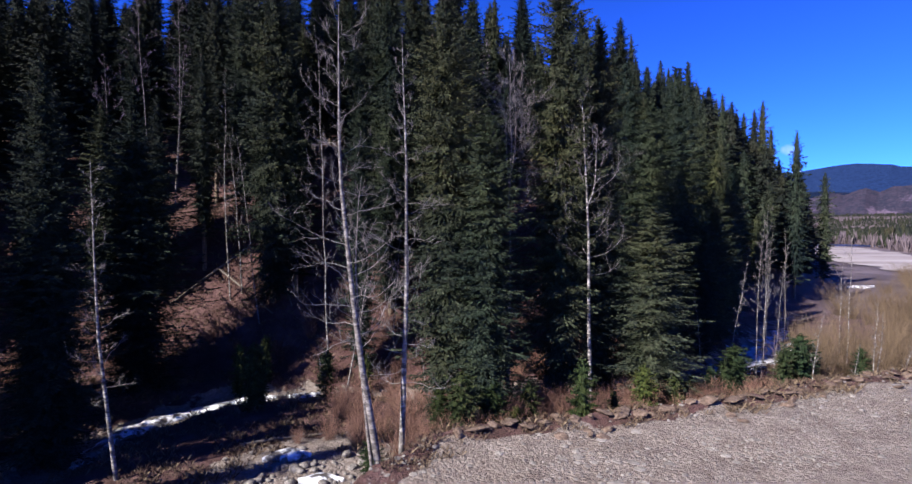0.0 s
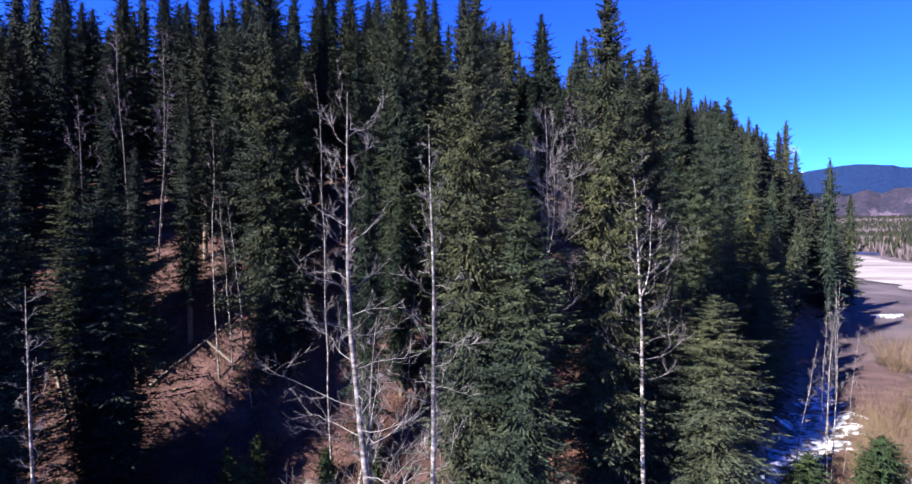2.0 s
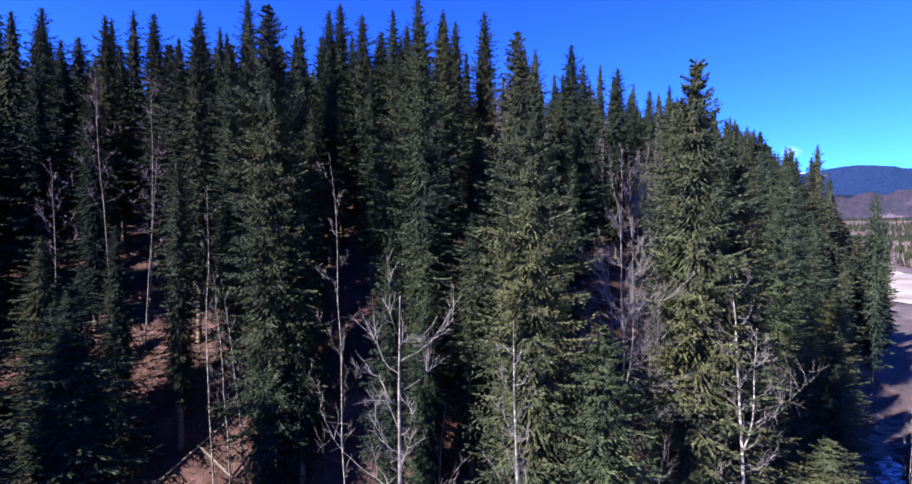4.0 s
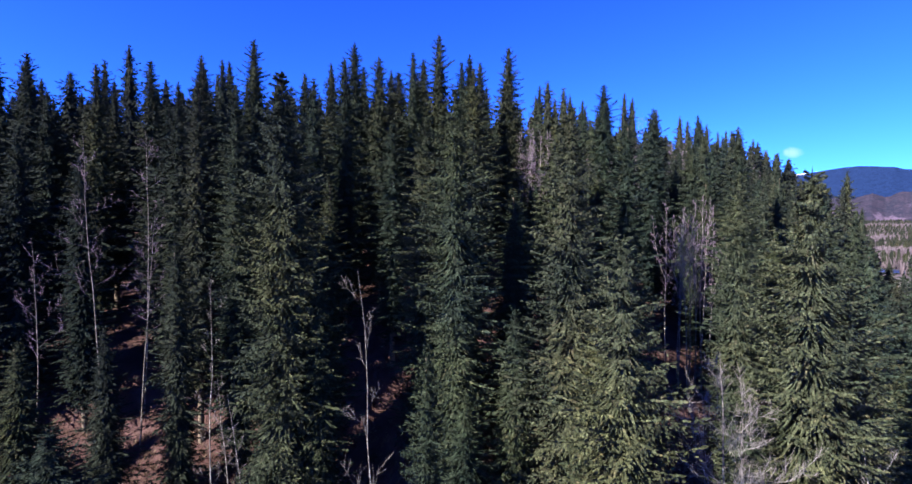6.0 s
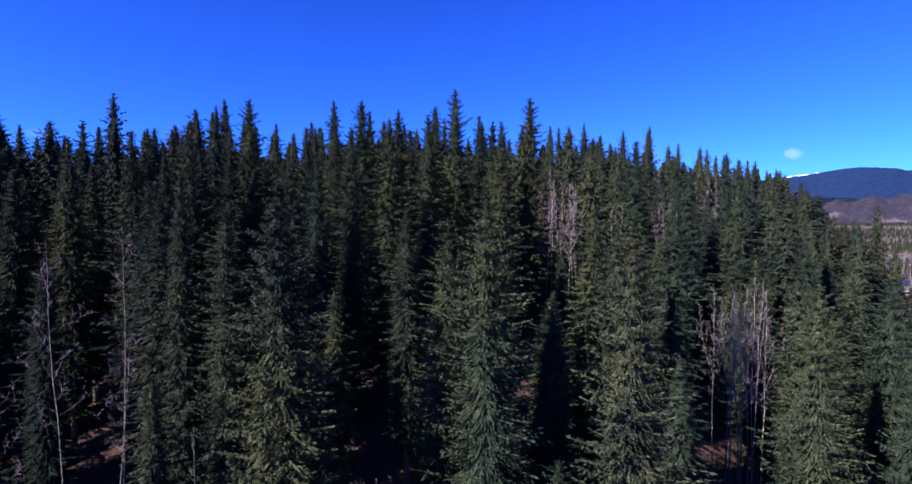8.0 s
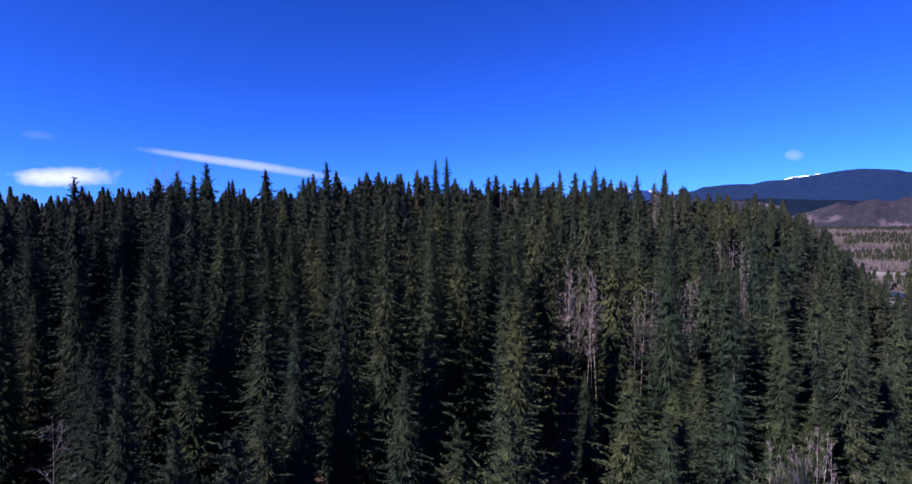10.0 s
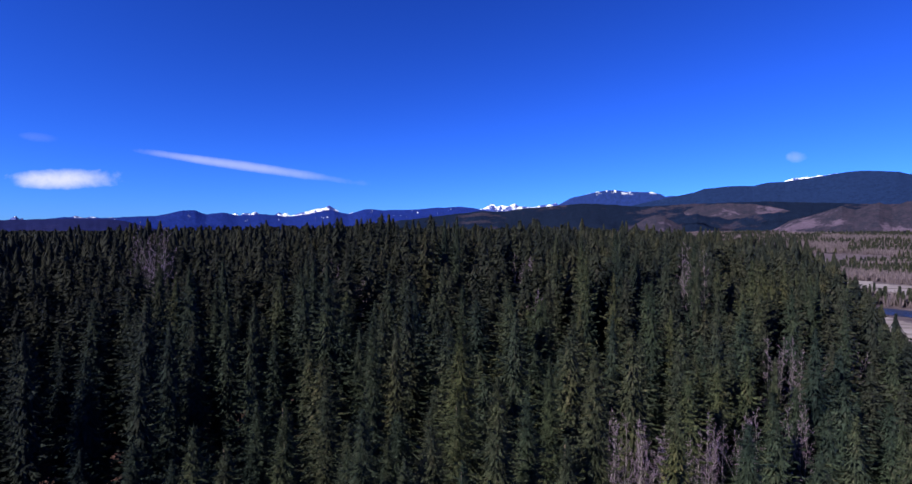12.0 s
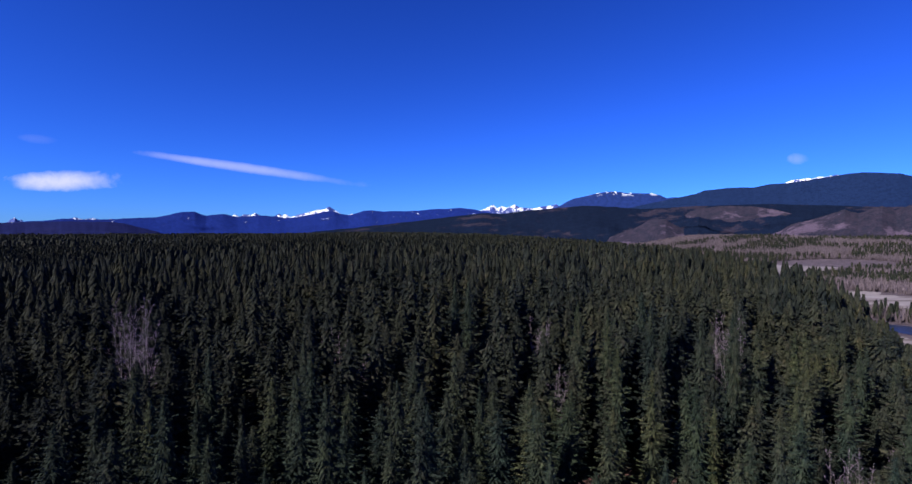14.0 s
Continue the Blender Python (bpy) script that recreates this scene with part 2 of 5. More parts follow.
def part(name, me, parent, label=""):
    ob = new(name, me)
    ob.parent = parent
    return tagged(ob, label)


def joined(pieces):
    """Arrays of (points, faces) laid into one."""
    vs, fs, at = [], [], 0
    for v, f in pieces:
        vs.append(v)
        fs.append(f + at)
        at += len(v)
    return np.concatenate(vs), np.concatenate(fs)


def scattered(verts, faces, places):
    """Copies of a shape at rows of x, y, z, turn, width, height, as one array."""
    places = np.asarray(places, float)
    c, s = np.cos(places[:, 3])[:, None], np.sin(places[:, 3])[:, None]
    w, h = places[:, 4][:, None], places[:, 5][:, None]
    x = (verts[None, :, 0] * c - verts[None, :, 1] * s) * w + places[:, 0][:, None]
    y = (verts[None, :, 0] * s + verts[None, :, 1] * c) * w + places[:, 1][:, None]
    z = verts[None, :, 2] * h + places[:, 2][:, None]
    v = np.stack([x, y, z], -1).reshape(-1, 3)
    f = (faces[None] + (np.arange(len(places)) * len(verts))[:, None, None]).reshape(-1, faces.shape[1])
    return v, f


def tube(points, radii, sides=5):
    """A tapered tube along a line of points."""
    p = np.asarray(points, float)
    t = np.gradient(p, axis=0)
    t /= np.linalg.norm(t, axis=1)[:, None] + 1e-9
    ref = np.where(np.abs(t[:, 2:3]) > 0.9, [[1.0, 0, 0]], [[0, 0, 1.0]])
    a = np.cross(t, ref)
    a /= np.linalg.norm(a, axis=1)[:, None] + 1e-9
    b = np.cross(t, a)
    ang = np.arange(sides) * 2 * np.pi / sides
    ring = a[:, None] * np.cos(ang)[None, :, None] + b[:, None] * np.sin(ang)[None, :, None]
    v = (p[:, None] + ring * np.asarray(radii)[:, None, None]).reshape(-1, 3)
    i, j = np.meshgrid(np.arange(len(p) - 1), np.arange(sides), indexing="ij")
    k = (j + 1) % sides
    f = np.stack([i * sides + j, i * sides + k, (i + 1) * sides + k, (i + 1) * sides + j], -1).reshape(-1, 4)
    return v, f


# ---- the lie of the land ----
# TOE's out-of-view left end is made up, curled round to shade the slope.
TOE = np.array([(-900, -700), (-230, -130), (-98, -20), (-62, 19), (-38, 35.5), (-18, 37), (0, 37.5), (12, 40), (28, 53), (42, 70), (64, 90), (84, 120),
                (114, 168), (148, 222), (172, 292), (196, 410), (199, 560), (200, 780), (170, 1150), (60, 1700), (-400, 2300), (-1800, 2900)], float)
LIP = np.array([(-40, -60), (-14, -8), (-7, 8), (-3.2, 17), (-1.2, 20), (0.8, 21.4), (6.2, 22.8), (14, 25), (21.5, 28.5), (29.5, 31.2), (46, 37), (80, 52), (200, 110), (900, 400)], float)
CREEK = np.array([(-62, -26), (-46, 0), (-31, 15), (-20.5, 22), (-19.5, 25.5), (-19.8, 28.3), (-18, 31.2), (-15, 33.3), (-11, 34.6), (-2, 34.5), (8, 34), (18, 38), (28, 46.5), (39, 61), (52, 74), (80, 100), (140, 160), (260, 280)], float)


def side_of(x, y, line):
    """Signed distance from a line of points: positive on its left."""
    best, sign = np.full(np.shape(x), 1e9), np.ones(np.shape(x))
    for (ax, ay), (bx, by) in zip(line[:-1], line[1:]):
        dx, dy = bx - ax, by - ay
        u = np.clip(((x - ax) * dx + (y - ay) * dy) / (dx * dx + dy * dy), 0, 1)
        d = np.hypot(x - ax - u * dx, y - ay - u * dy)
        near = d < best
        best = np.where(near, d, best)
        sign = np.where(near, np.sign(dx * (y - ay) - dy * (x - ax)), sign)
    return best * sign


def wobble(x, y, scale, seed=0.0):
    """Cheap smooth unevenness from crossed waves."""
    x, y = x / scale + seed, y / scale - seed
    return (np.sin(x * 1.3 + 1.7 * np.sin(y * 0.7)) + np.sin(y * 1.7 + 1.3 * np.sin(x * 0.9 + 2)) + 0.5 * np.sin(x * 3.1 + y * 2.3) + 0.5 * np.sin(y * 3.7 - x * 2.9)) / 3


def smooth(a, b, x):
    u = np.clip((x - a) / (b - a), 0, 1)
    return u * u * (3 - 2 * u)


def ground(x, y):
    x, y = np.asarray(x, float), np.asarray(y, float)
    s, lip, creek = side_of(x, y, TOE), side_of(x, y, LIP), np.abs(side_of(x, y, CREEK))
    flat = -2.0 + 0.25 * wobble(x, y, 4.0) + 0.08 * wobble(x, y, 0.9, 3)
    flat -= 0.9 * (1 - smooth(1.0, 3.5, creek + 0.7 * wobble(x, y, 3.0)))
    bank = 0.10 * wobble(x, y, 2.5, 1) + 0.07 * wobble(x, y, 0.7, 2) + 0.10 * np.maximum(0, wobble(x, y, 1.1, 6)) ** 2 + 0.25 * smooth(-1.0, -0.2, lip + 0.6 * wobble(x, y, 2.2, 5)) * (lip < 0)
    z = flat + (bank - flat) * (1 - smooth(-0.1, 1.6, lip + 0.7 * wobble(x, y, 2.6)))
    far = smooth(70, 160, np.hypot(x, y))
    z = z + (far * (-3.0 - z) + 38 * smooth(1080, 1750, np.hypot(x, y)) * smooth(0, 200, -s) * smooth(430, 780, x)) * (s < 0)
    rise = np.interp(s, [0, 3, 8, 14, 21, 30, 45, 60, 90, 125, 200, 300, 4000], [0, 3.6, 11, 17, 20, 22.8, 25.8, 28.2, 31.2, 33.2, 34, 34, 34])
    steep = np.interp(s, [0, 4, 10, 18, 28, 45, 90, 125, 200, 4000], [0, 4, 14, 24, 28.5, 30.5, 32.5, 33.6, 34, 34])
    rise = rise + (steep - rise) * smooth(120, 160, y) * smooth(-20, 40, x)
    rise *= (1.0 - 0.10 * smooth(8, 30, x) * (1 - smooth(10, 26, s))) * (1 + 0.05 * wobble(x, y, 30, 4))
    roll = (0.5 * wobble(x, y, 5, 7) + 2.0 * smooth(60, 120, s) * wobble(x, y, 70, 9)) * smooth(2, 12, s)
    fall = (3.5 * smooth(250, 800, np.hypot(x, y - 30)) + 15 * smooth(90, 260, -x - 0.15 * y) * (1 - 0.6 * smooth(450, 900, y))) * smooth(20, 60, s)
    fall += (4.5 * smooth(38, 85, -x) * (1 - smooth(150, 220, y)) - 1.8 * np.exp(-((x + 8) / 34) ** 2 - ((y - 122) / 26) ** 2)) * smooth(20, 60, s)
    return z + np.where(s > 0, rise + roll - fall, 0)


def axis(lo, hi, step, far_lo, far_hi, grow=1.09):
    a = list(np.arange(lo, hi, step))
    d = step
    while a[-1] < far_hi:
        d *= grow
        a.append(a[-1] + d)
    b, d = [lo], step
    while b[-1] > far_lo:
        d *= grow
        b.append(b[-1] - d)
    return np.array(b[:0:-1] + a)


gx, gy = axis(-27, 38, 0.38, -4600, 4600), axis(13, 50, 0.38, -1500, 4600)
X, Y = np.meshgrid(gx, gy, indexing="ij")
Z = ground(X, Y)
i, j = np.meshgrid(np.arange(len(gx) - 1), np.arange(len(gy) - 1), indexing="ij")
k = i * len(gy) + j
me = mesh_of("ground", np.stack([X, Y, Z], -1).reshape(-1, 3), np.stack([k, k + len(gy), k + len(gy) + 1, k + 1], -1).reshape(-1, 4), GROUND, True)
lip, s, creek = side_of(X, Y, LIP), side_of(X, Y, TOE), np.abs(side_of(X, Y, CREEK))
weight = 1 - smooth(-2.2, -0.4, lip + 0.8 * wobble(X, Y, 1.7, 4)) + 0.5 * (1 - smooth(1.0, 3.5, creek)) * (s < 0)
weight += 0.7 * (1 - smooth(3, 7, np.hypot(X + 6.5, Y - 21)))
me.attributes.new("gravel", "FLOAT", "POINT").data.foreach_set("value", (weight * (1 - smooth(60, 120, np.hypot(X, Y)))).ravel().astype(np.float32))
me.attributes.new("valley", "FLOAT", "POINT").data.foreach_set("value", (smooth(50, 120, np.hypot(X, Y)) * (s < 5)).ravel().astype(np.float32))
tagged(new("ground", me), "gravel terrace, leaf litter slope and wide brown valley floor", "ground", kind="structure")

# ---- trees ----
def spruce_crown(rng, h, spread, levels, around, pairs, bare=0.05, ragged=0.25):
    """Whorls of drooping boughs; every bough carries kite-shaped sprays of needles."""
    rows = []
    for v in np.linspace(0, 1, levels):
        t = 1 - (1 - v) ** 1.12
        z = h * (bare + (0.985 - bare) * t)
        reach = 1.2 * spread * (1 - math.exp(-(h - z) / (0.20 * h))) * min(1.0, 0.7 + 1.6 * t) * rng.uniform(0.8, 1.12) + 0.07
        n = max(4, int(round(around * (0.55 + 0.45 * min(1, 2.5 * (1 - t))) + rng.uniform(-0.5, 0.5))))
        a0 = rng.uniform(0, 6.28)
        for b in range(n):
            rows.append((z + rng.uniform(-0.15, 0.15), t, a0 + b * 6.283 / n + rng.uniform(-0.3, 0.3), reach * rng.uniform(1 - ragged * 2.0, 1 + ragged)))
    z, t, az, L = np.array(rows).T
    m = len(z)
    out, side = np.stack([np.cos(az), np.sin(az), 0 * az], -1), np.stack([-np.sin(az), np.cos(az), 0 * az], -1)
    lift = 0.45 * t ** 2 - 0.40 * (1 - t) + rng.uniform(-0.18, 0.12, m)
    curl = 0.20 * (1 - t) + rng.uniform(-0.05, 0.1, m)

    def along(u):
        p = out * (L * u)[:, None]
        p[:, 2] += z + L * (lift * u + curl * u * u)
        return p

    def kite(p, d, width):
        w = np.cross(d, out * rng.uniform(0.7, 1.2, m)[:, None] + np.stack([rng.uniform(-0.4, 0.4, m), rng.uniform(-0.4, 0.4, m), rng.uniform(-0.1, 0.45, m)], -1))
        w *= ((width * np.linalg.norm(d, axis=1) + 0.02) / (np.linalg.norm(w, axis=1) + 1e-6))[:, None]
        return np.stack([p, p + d * 0.42 + w, p + d, p + d * 0.48 - w], 1)

    quads = []
    for q in range(pairs):
        for sgn in (-1, 1):
            u = 0.04 + 0.88 * (q + rng.uniform(0, 0.9, m)) / pairs
            ls = L * (0.52 - 0.26 * u) * rng.uniform(0.7, 1.3, m) * (1.15 if pairs < 3 else 0.66 if pairs < 6 else 0.52 if pairs < 8 else 0.40 if pairs < 12 else 0.33 if pairs < 16 else 0.27 if pairs < 24 else 0.20 if pairs < 34 else 0.165) + 0.06
            d = out * rng.uniform(0.25, 0.9, m)[:, None] + side * (sgn * rng.uniform(0.4, 0.9, m))[:, None]
            d[:, 2] += rng.uniform(-0.95, 0.05, m)
            d /= np.linalg.norm(d, axis=1)[:, None]
            p = along(u)
            if pairs > 9:
                # sprigs stand all along the side twigs of the bough
                p = p + d * (L * (0.55 - 0.28 * u) * rng.uniform(0, 1, m) * 0.5)[:, None]
                d = d + rng.uniform(-0.55, 0.55, d.shape)
                d /= np.linalg.norm(d, axis=1)[:, None]
            d *= ls[:, None]
            quads.append(kite(p, d, 0.075 if pairs > 9 else 0.115 if pairs > 5 else 0.15 if pairs > 2 else 0.19 if pairs > 1 else 0.26))
    ends = [0.5, 1.06] if pairs < 3 else [0.5, 0.8, 1.06] if pairs < 8 else list(np.linspace(0.4, 1.06, 7)) if pairs < 20 else list(np.linspace(0.3, 1.06, 12))
    for a, b in zip(ends[:-1], ends[1:]):
        p = along(np.full(m, a - 0.05))
        quads.append(kite(p, along(b + 0.04 * rng.uniform(-1, 1, m)) - p, 0.14 if pairs < 8 else 0.10))
    v = np.concatenate(quads).reshape(-1, 3)
    top = np.array([[[0, 0, h - 0.9], [0.05, 0, h - 0.5], [0, 0, h], [-0.05, 0, h - 0.5]], [[0, 0, h - 0.9], [0, 0.05, h - 0.5], [0, 0, h], [0, -0.05, h - 0.5]]])
    # the dense heart of the crown: tiers of ragged pointed skirts
    tiers, heart = max(9, int(h * (4.6 if pairs > 7 else 2.4 if pairs > 2 else 1.9 if pairs > 1 else 1.5))), []
    for q in range(tiers):
        t = bare + 0.04 + (0.985 - bare - 0.04) * q / tiers
        r = (0.50 if pairs > 9 else 0.56 if pairs > 2 else 0.64) * 1.2 * spread * (1 - math.exp(-(1 - t) / 0.20)) * min(1.0, 0.7 + 1.6 * t) + 0.04
        up, n = h / tiers * 3.0, 36 if pairs > 7 else 14 if pairs > 2 else 10 if pairs > 1 else 8
        for b in range(n):
            a, da, L = (b + 0.5 * (q % 2) + rng.uniform(-0.2, 0.2)) * 6.283 / n, 2.9 / n, r * rng.uniform(0.7, 1.2)
            up = h / tiers * (1.0 + 2.2 * min(1.0, (1 - t) / 0.3))
            heart += [(0, 0, min(h * t + up, h * 0.99)), (math.cos(a - da) * L * 0.6, math.sin(a - da) * L * 0.6, h * t + 0.35 * up), (math.cos(a) * L, math.sin(a) * L, h * t - 0.07 * up), (math.cos(a + da) * L * 0.6, math.sin(a + da) * L * 0.6, h * t + 0.35 * up)]
    v = np.concatenate([v, top.reshape(-1, 3), np.array(heart)])
    return v, np.arange(len(v)).reshape(-1, 4)


def spruce_trunk(rng, h, r):
    zs = np.linspace(-0.6, h * 0.97, 9)
    bend = np.cumsum(rng.normal(0, 0.02, (9, 2)), 0)
    bend -= bend[0]
    return tube(np.column_stack([bend, zs]), r * (1 - zs.clip(0) / h) ** 0.8 + 0.02, 8)


def make_spruce(seed, h, spread, levels, around, pairs, needles, label, bare=0.05, ragged=0.25, group=""):
    rng = np.random.default_rng(seed)
    tree = tagged(new("spruce_tree"), label, "tree", group)
    part("trunk", mesh_of("trunk", *spruce_trunk(rng, h, 0.0075 * h + 0.02), BARK, True), tree, "grey-brown scaly trunk")
    part("crown", mesh_of("crown", *spruce_crown(rng, h, spread, levels, around, pairs, bare, ragged), needles), tree, "dense dark green needle boughs")
    tree["tall"] = float(h)
    return tree


GREAT = ((2.15, 0.04, 0.22, "tall full dark green spruce at the foot of the slope"), (1.75, 0.07, 0.30, "tall narrow ragged dark green spruce by the creek"),
         (2.35, 0.03, 0.25, "broad grey-green spruce with drooping boughs by the creek"))
NEAR = [make_spruce(10 + q, 24, sp, 58, 11, 46, SPRUCE, lab, bare, rag, "spruces at the foot of the slope") for q, (sp, bare, rag, lab) in enumerate(GREAT)]
FRONT = [make_spruce(20 + q, 24, sp, 56, 10, 30, SPRUCE, lab, bare, rag, "spruces at the foot of the slope") for q, (sp, bare, rag, lab) in enumerate(GREAT)]
KINDS = ((1.75, 0.10, 0.25, "slim dark green spruce in the dense hillside wood"), (1.5, 0.16, 0.30, "narrow spire-topped spruce in the dense hillside wood"),
         (2.0, 0.08, 0.22, "full conical spruce in the dense hillside wood"), (1.6, 0.12, 0.38, "ragged thin spruce in the dense hillside wood"))
HILL = [make_spruce(30 + q, 22, sp, 44, 9, 9, HILLSIDE_SHADED, lab, bare, rag, "spruces on the wooded hill") for q, (sp, bare, rag, lab) in enumerate(KINDS)]
BEHIND = [make_spruce(40 + q, 22, sp, 42, 7, 4, HILLSIDE_SHADED, lab, bare, rag, "spruces on the wooded hill") for q, (sp, bare, rag, lab) in enumerate(KINDS)]
SMALL = [make_spruce(50 + q, 3, sp, 22, 8, 8, YOUNG, "small bright green young spruce beside the gravel bank", 0.03, 0.2, "young spruces along the bank")
         for q, sp in enumerate((0.62, 0.8))]
used = set()


def plant(kind, x, y, tall, turn=0.0, width=1.0):
    """Stand a tree of one kind on the ground at x, y; the first one planted is the pattern itself."""
    k = tall / kind["tall"]
    m = Matrix.Translation((x, y, float(ground(x, y)) - 0.05)) @ Matrix.Rotation(turn, 4, "Z") @ Matrix.Diagonal((k * width, k * width, k, 1))
    if kind.name not in used:
        used.add(kind.name)
        kind.matrix_basis = m
        return kind
    return copy_thing(kind, m @ Matrix.Diagonal([1 / q for q in kind.scale] + [1]))


def top_at(kind, x, y, top, width=1.0):
    """A tree whose tip reaches the height top."""
    taken.append((x, y))
    g = float(ground(x, y))
    tall = min(max(top - g, 8), 32)
    return plant(kind, x, y, tall, (x * 1.7 + y * 2.3) % 6.28, width * min(1.25, max(0.8, 22 / tall)))


taken = []
# the great spruces at the foot of the slope
for q, x, y, top, w in ((0, 7.1, 32.3, 27.8, 1.15), (2, -15.2, 41.3, 34.0, 1.1), (1, -7.2, 37.3, 20.3, 0.8), (2, -0.6, 29.6, 25.4, 1.1), (2, 12.9, 31.5, 10.8, 1.6), (2, 1.9, 28.4, 16.5, 1.1),
                        (0, 10.3, 34.6, 23.5, 1.1), (1, 14.2, 38.4, 11.0, 1.2), (1, 0.6, 36.6, 22.0, 1.0), (0, 16.6, 42.0, 20.0, 1.15)):
    top_at(NEAR[q], x, y, top, w)
for q, x, y, top, w in ((2, -22.4, 34.2, 17.5, 1.6), (0, -20.8, 24.0, 13.5, 1.3), (0, -25.6, 30.0, 20.0, 1.1), (1, -30.5, 27.5, 24.0, 1.1), (0, 15.0, 43.5, 24.0, 1.1), (2, 20.5, 46.5, 24.5, 1.1), (1, 24.5, 53.0, 27.0, 1.1), (0, 11.4, 45.2, 29.0, 1.0), (2, 26.0, 58.5, 28.0, 1.1), (1, 22.0, 43.6, 11.0, 1.2), (0, 25.2, 48.5, 13.0, 1.2), (2, 28.8, 53.5, 15.0, 1.1), (1, 33.0, 60.0, 17.0, 1.1)):
    top_at(FRONT[q], x, y, top, w)
for q, x, y, top, w in ((0, 0.0, 40.2, 32.0, 1.1), (2, -5.9, 43.8, 33.8, 1.1), (1, -19.3, 45.3, 32.8, 1.1), (0, -7.8, 46.5, 32.5, 1.0), (2, -26.5, 51.0, 35.0, 1.1), (1, -22.5, 47.0, 35.0, 1.0),
                        (0, -33.0, 53.0, 38.0, 1.0), (2, -17.3, 49.5, 32.2, 1.1), (1, -16.2, 51.5, 36.5, 1.0), (0, 1.8, 48.1, 32.2, 1.1), (1, 6.7, 51.7, 33.5, 1.1), (2, 14.5, 51.0, 30.8, 1.1), (0, -4.6, 52.5, 37.5, 1.0)):
    top_at((FRONT if y < 47 else HILL)[q], x, y, top, w)
# unseen spruces added along the left bank of the creek to cast shade
for q, (x, y, h) in enumerate(((-25, 15, 20), (-22.5, 12, 19), (-27, 18, 21), (-20, 8, 18), (-30, 14, 21), (-34, 12, 22), (-41, 24, 24), (-45, 19, 25), (-32, 5, 22), (-47, 30, 25), (-42, 36, 24), (-29, 20.5, 22), (-33, 17.5, 23), (-26, 21, 20), (-36.5, 20, 24), (-24.5, 18, 19), (-38, 15, 23))):
    taken.append((x, y))
    plant(BEHIND[q % 4], x, y, h, q * 1.1, 1.1)
# spruces standing on the brown slope
# The one at x -13.4 is added to shade the gap to its right.
for q, x, y, h in ((0, -24.5, 40.8, 17), (1, -21.6, 42.6, 19), (0, -24.5, 48.5, 21), (2, -14.6, 44.6, 18), (0, -13.4, 41.6, 20), (2, -2.6, 42.2, 17), (3, 1.8, 43.4, 18), (0, -30.2, 47.2, 18), 
                   (1, -13.8, 45.8, 19), (2, -34.5, 47.5, 19)):
    taken.append((x, y))
    plant(HILL[q], x, y, h, q + x, 1.15)
# tall tips on the hill
for q, x, y, top in ((0, -40.5, 69.2, 45.0), (2, -15.0, 60.7, 42.3), (0, -3.7, 61.0, 40.6), (1, 26.7, 99.0, 45.0), (1, -32.5, 73.4, 44.8), (1, -11.9, 126.0, 54.0), (1, -9.7, 124.6, 54.3), (2, -44.6, 93.5, 48.2), (0, -4.3, 81.0, 44.6), (1, 7.4, 122.6, 50.8), (0, 7.7, 103.0, 48.2), (2, 19.0, 126.8, 52.0), (1, 28.0, 115.3, 50.2), (0, -32.4, 83.8, 45.0), (1, 60.2, 137.8, 46.2),
                     (2, -14.6, 84.3, 46.8), (3, -5.3, 65.3, 42.0), (0, -20.9, 65.7, 41.0), (2, -12.5, 58.7, 40.4), (1, -9.5, 58.0, 40.5), (2, 63.4, 106.3, 35.8), (0, 26.7, 66.2, 31.2),
                     (0, 54.4, 81.3, 25.0), (1, 18.0, 88.0, 44.8), (3, -33.1, 70.5, 42.8), (2, -23.4, 59.0, 42.0), (0, -14.5, 54.0, 38.8), (1, -4.8, 55.6, 39.5)):
    top_at(HILL[q] if y < 67 else BEHIND[q], x, y, top)
for q, x, y, top in ((1, -1.4, 50.5, 28.0), (0, 0.3, 56.5, 29.0), (3, 1.7, 63.0, 30.0), (0, 5.2, 67.5, 40.0), (2, 13.9, 66.0, 37.6), (1, 24.6, 71.4, 36.4), (3, -15.3, 79.6, 43.4), (2, 5.2, 77.0, 43.4), (0, -54.1, 74.6, 43.0),
                     (1, -27.8, 78.0, 43.8), (2, 19.7, 73.5, 33.0), (0, 28.6, 72.1, 31.3), (1, 10.0, 98.0, 46.5), (3, 14.0, 96.0, 45.8), (2, 79.0, 109.8, 21.5), (1, -37.0, 60.0, 40.5)):
    top_at(HILL[q] if y < 67 else BEHIND[q], x, y, top)

for q, x, y, top in ((0, 5.9, 115.0, 50.3), (1, 10.0, 115.0, 50.8), (0, 16.1, 115.0, 51.3), (2, 23.3, 115.0, 49.9), (1, 28.2, 115.0, 50.8), (0, 32.1, 116.2, 47.5), (2, 39.9, 117.4, 46.8), (1, 47.1, 119.8, 45.1), (0, 35.3, 110.2, 46.2), (3, 19.9, 118.6, 49.7), (1, -30.7, 105.5, 48.6), (0, -41.4, 103.1, 48.0)):
    top_at(BEHIND[q], x, y, top)
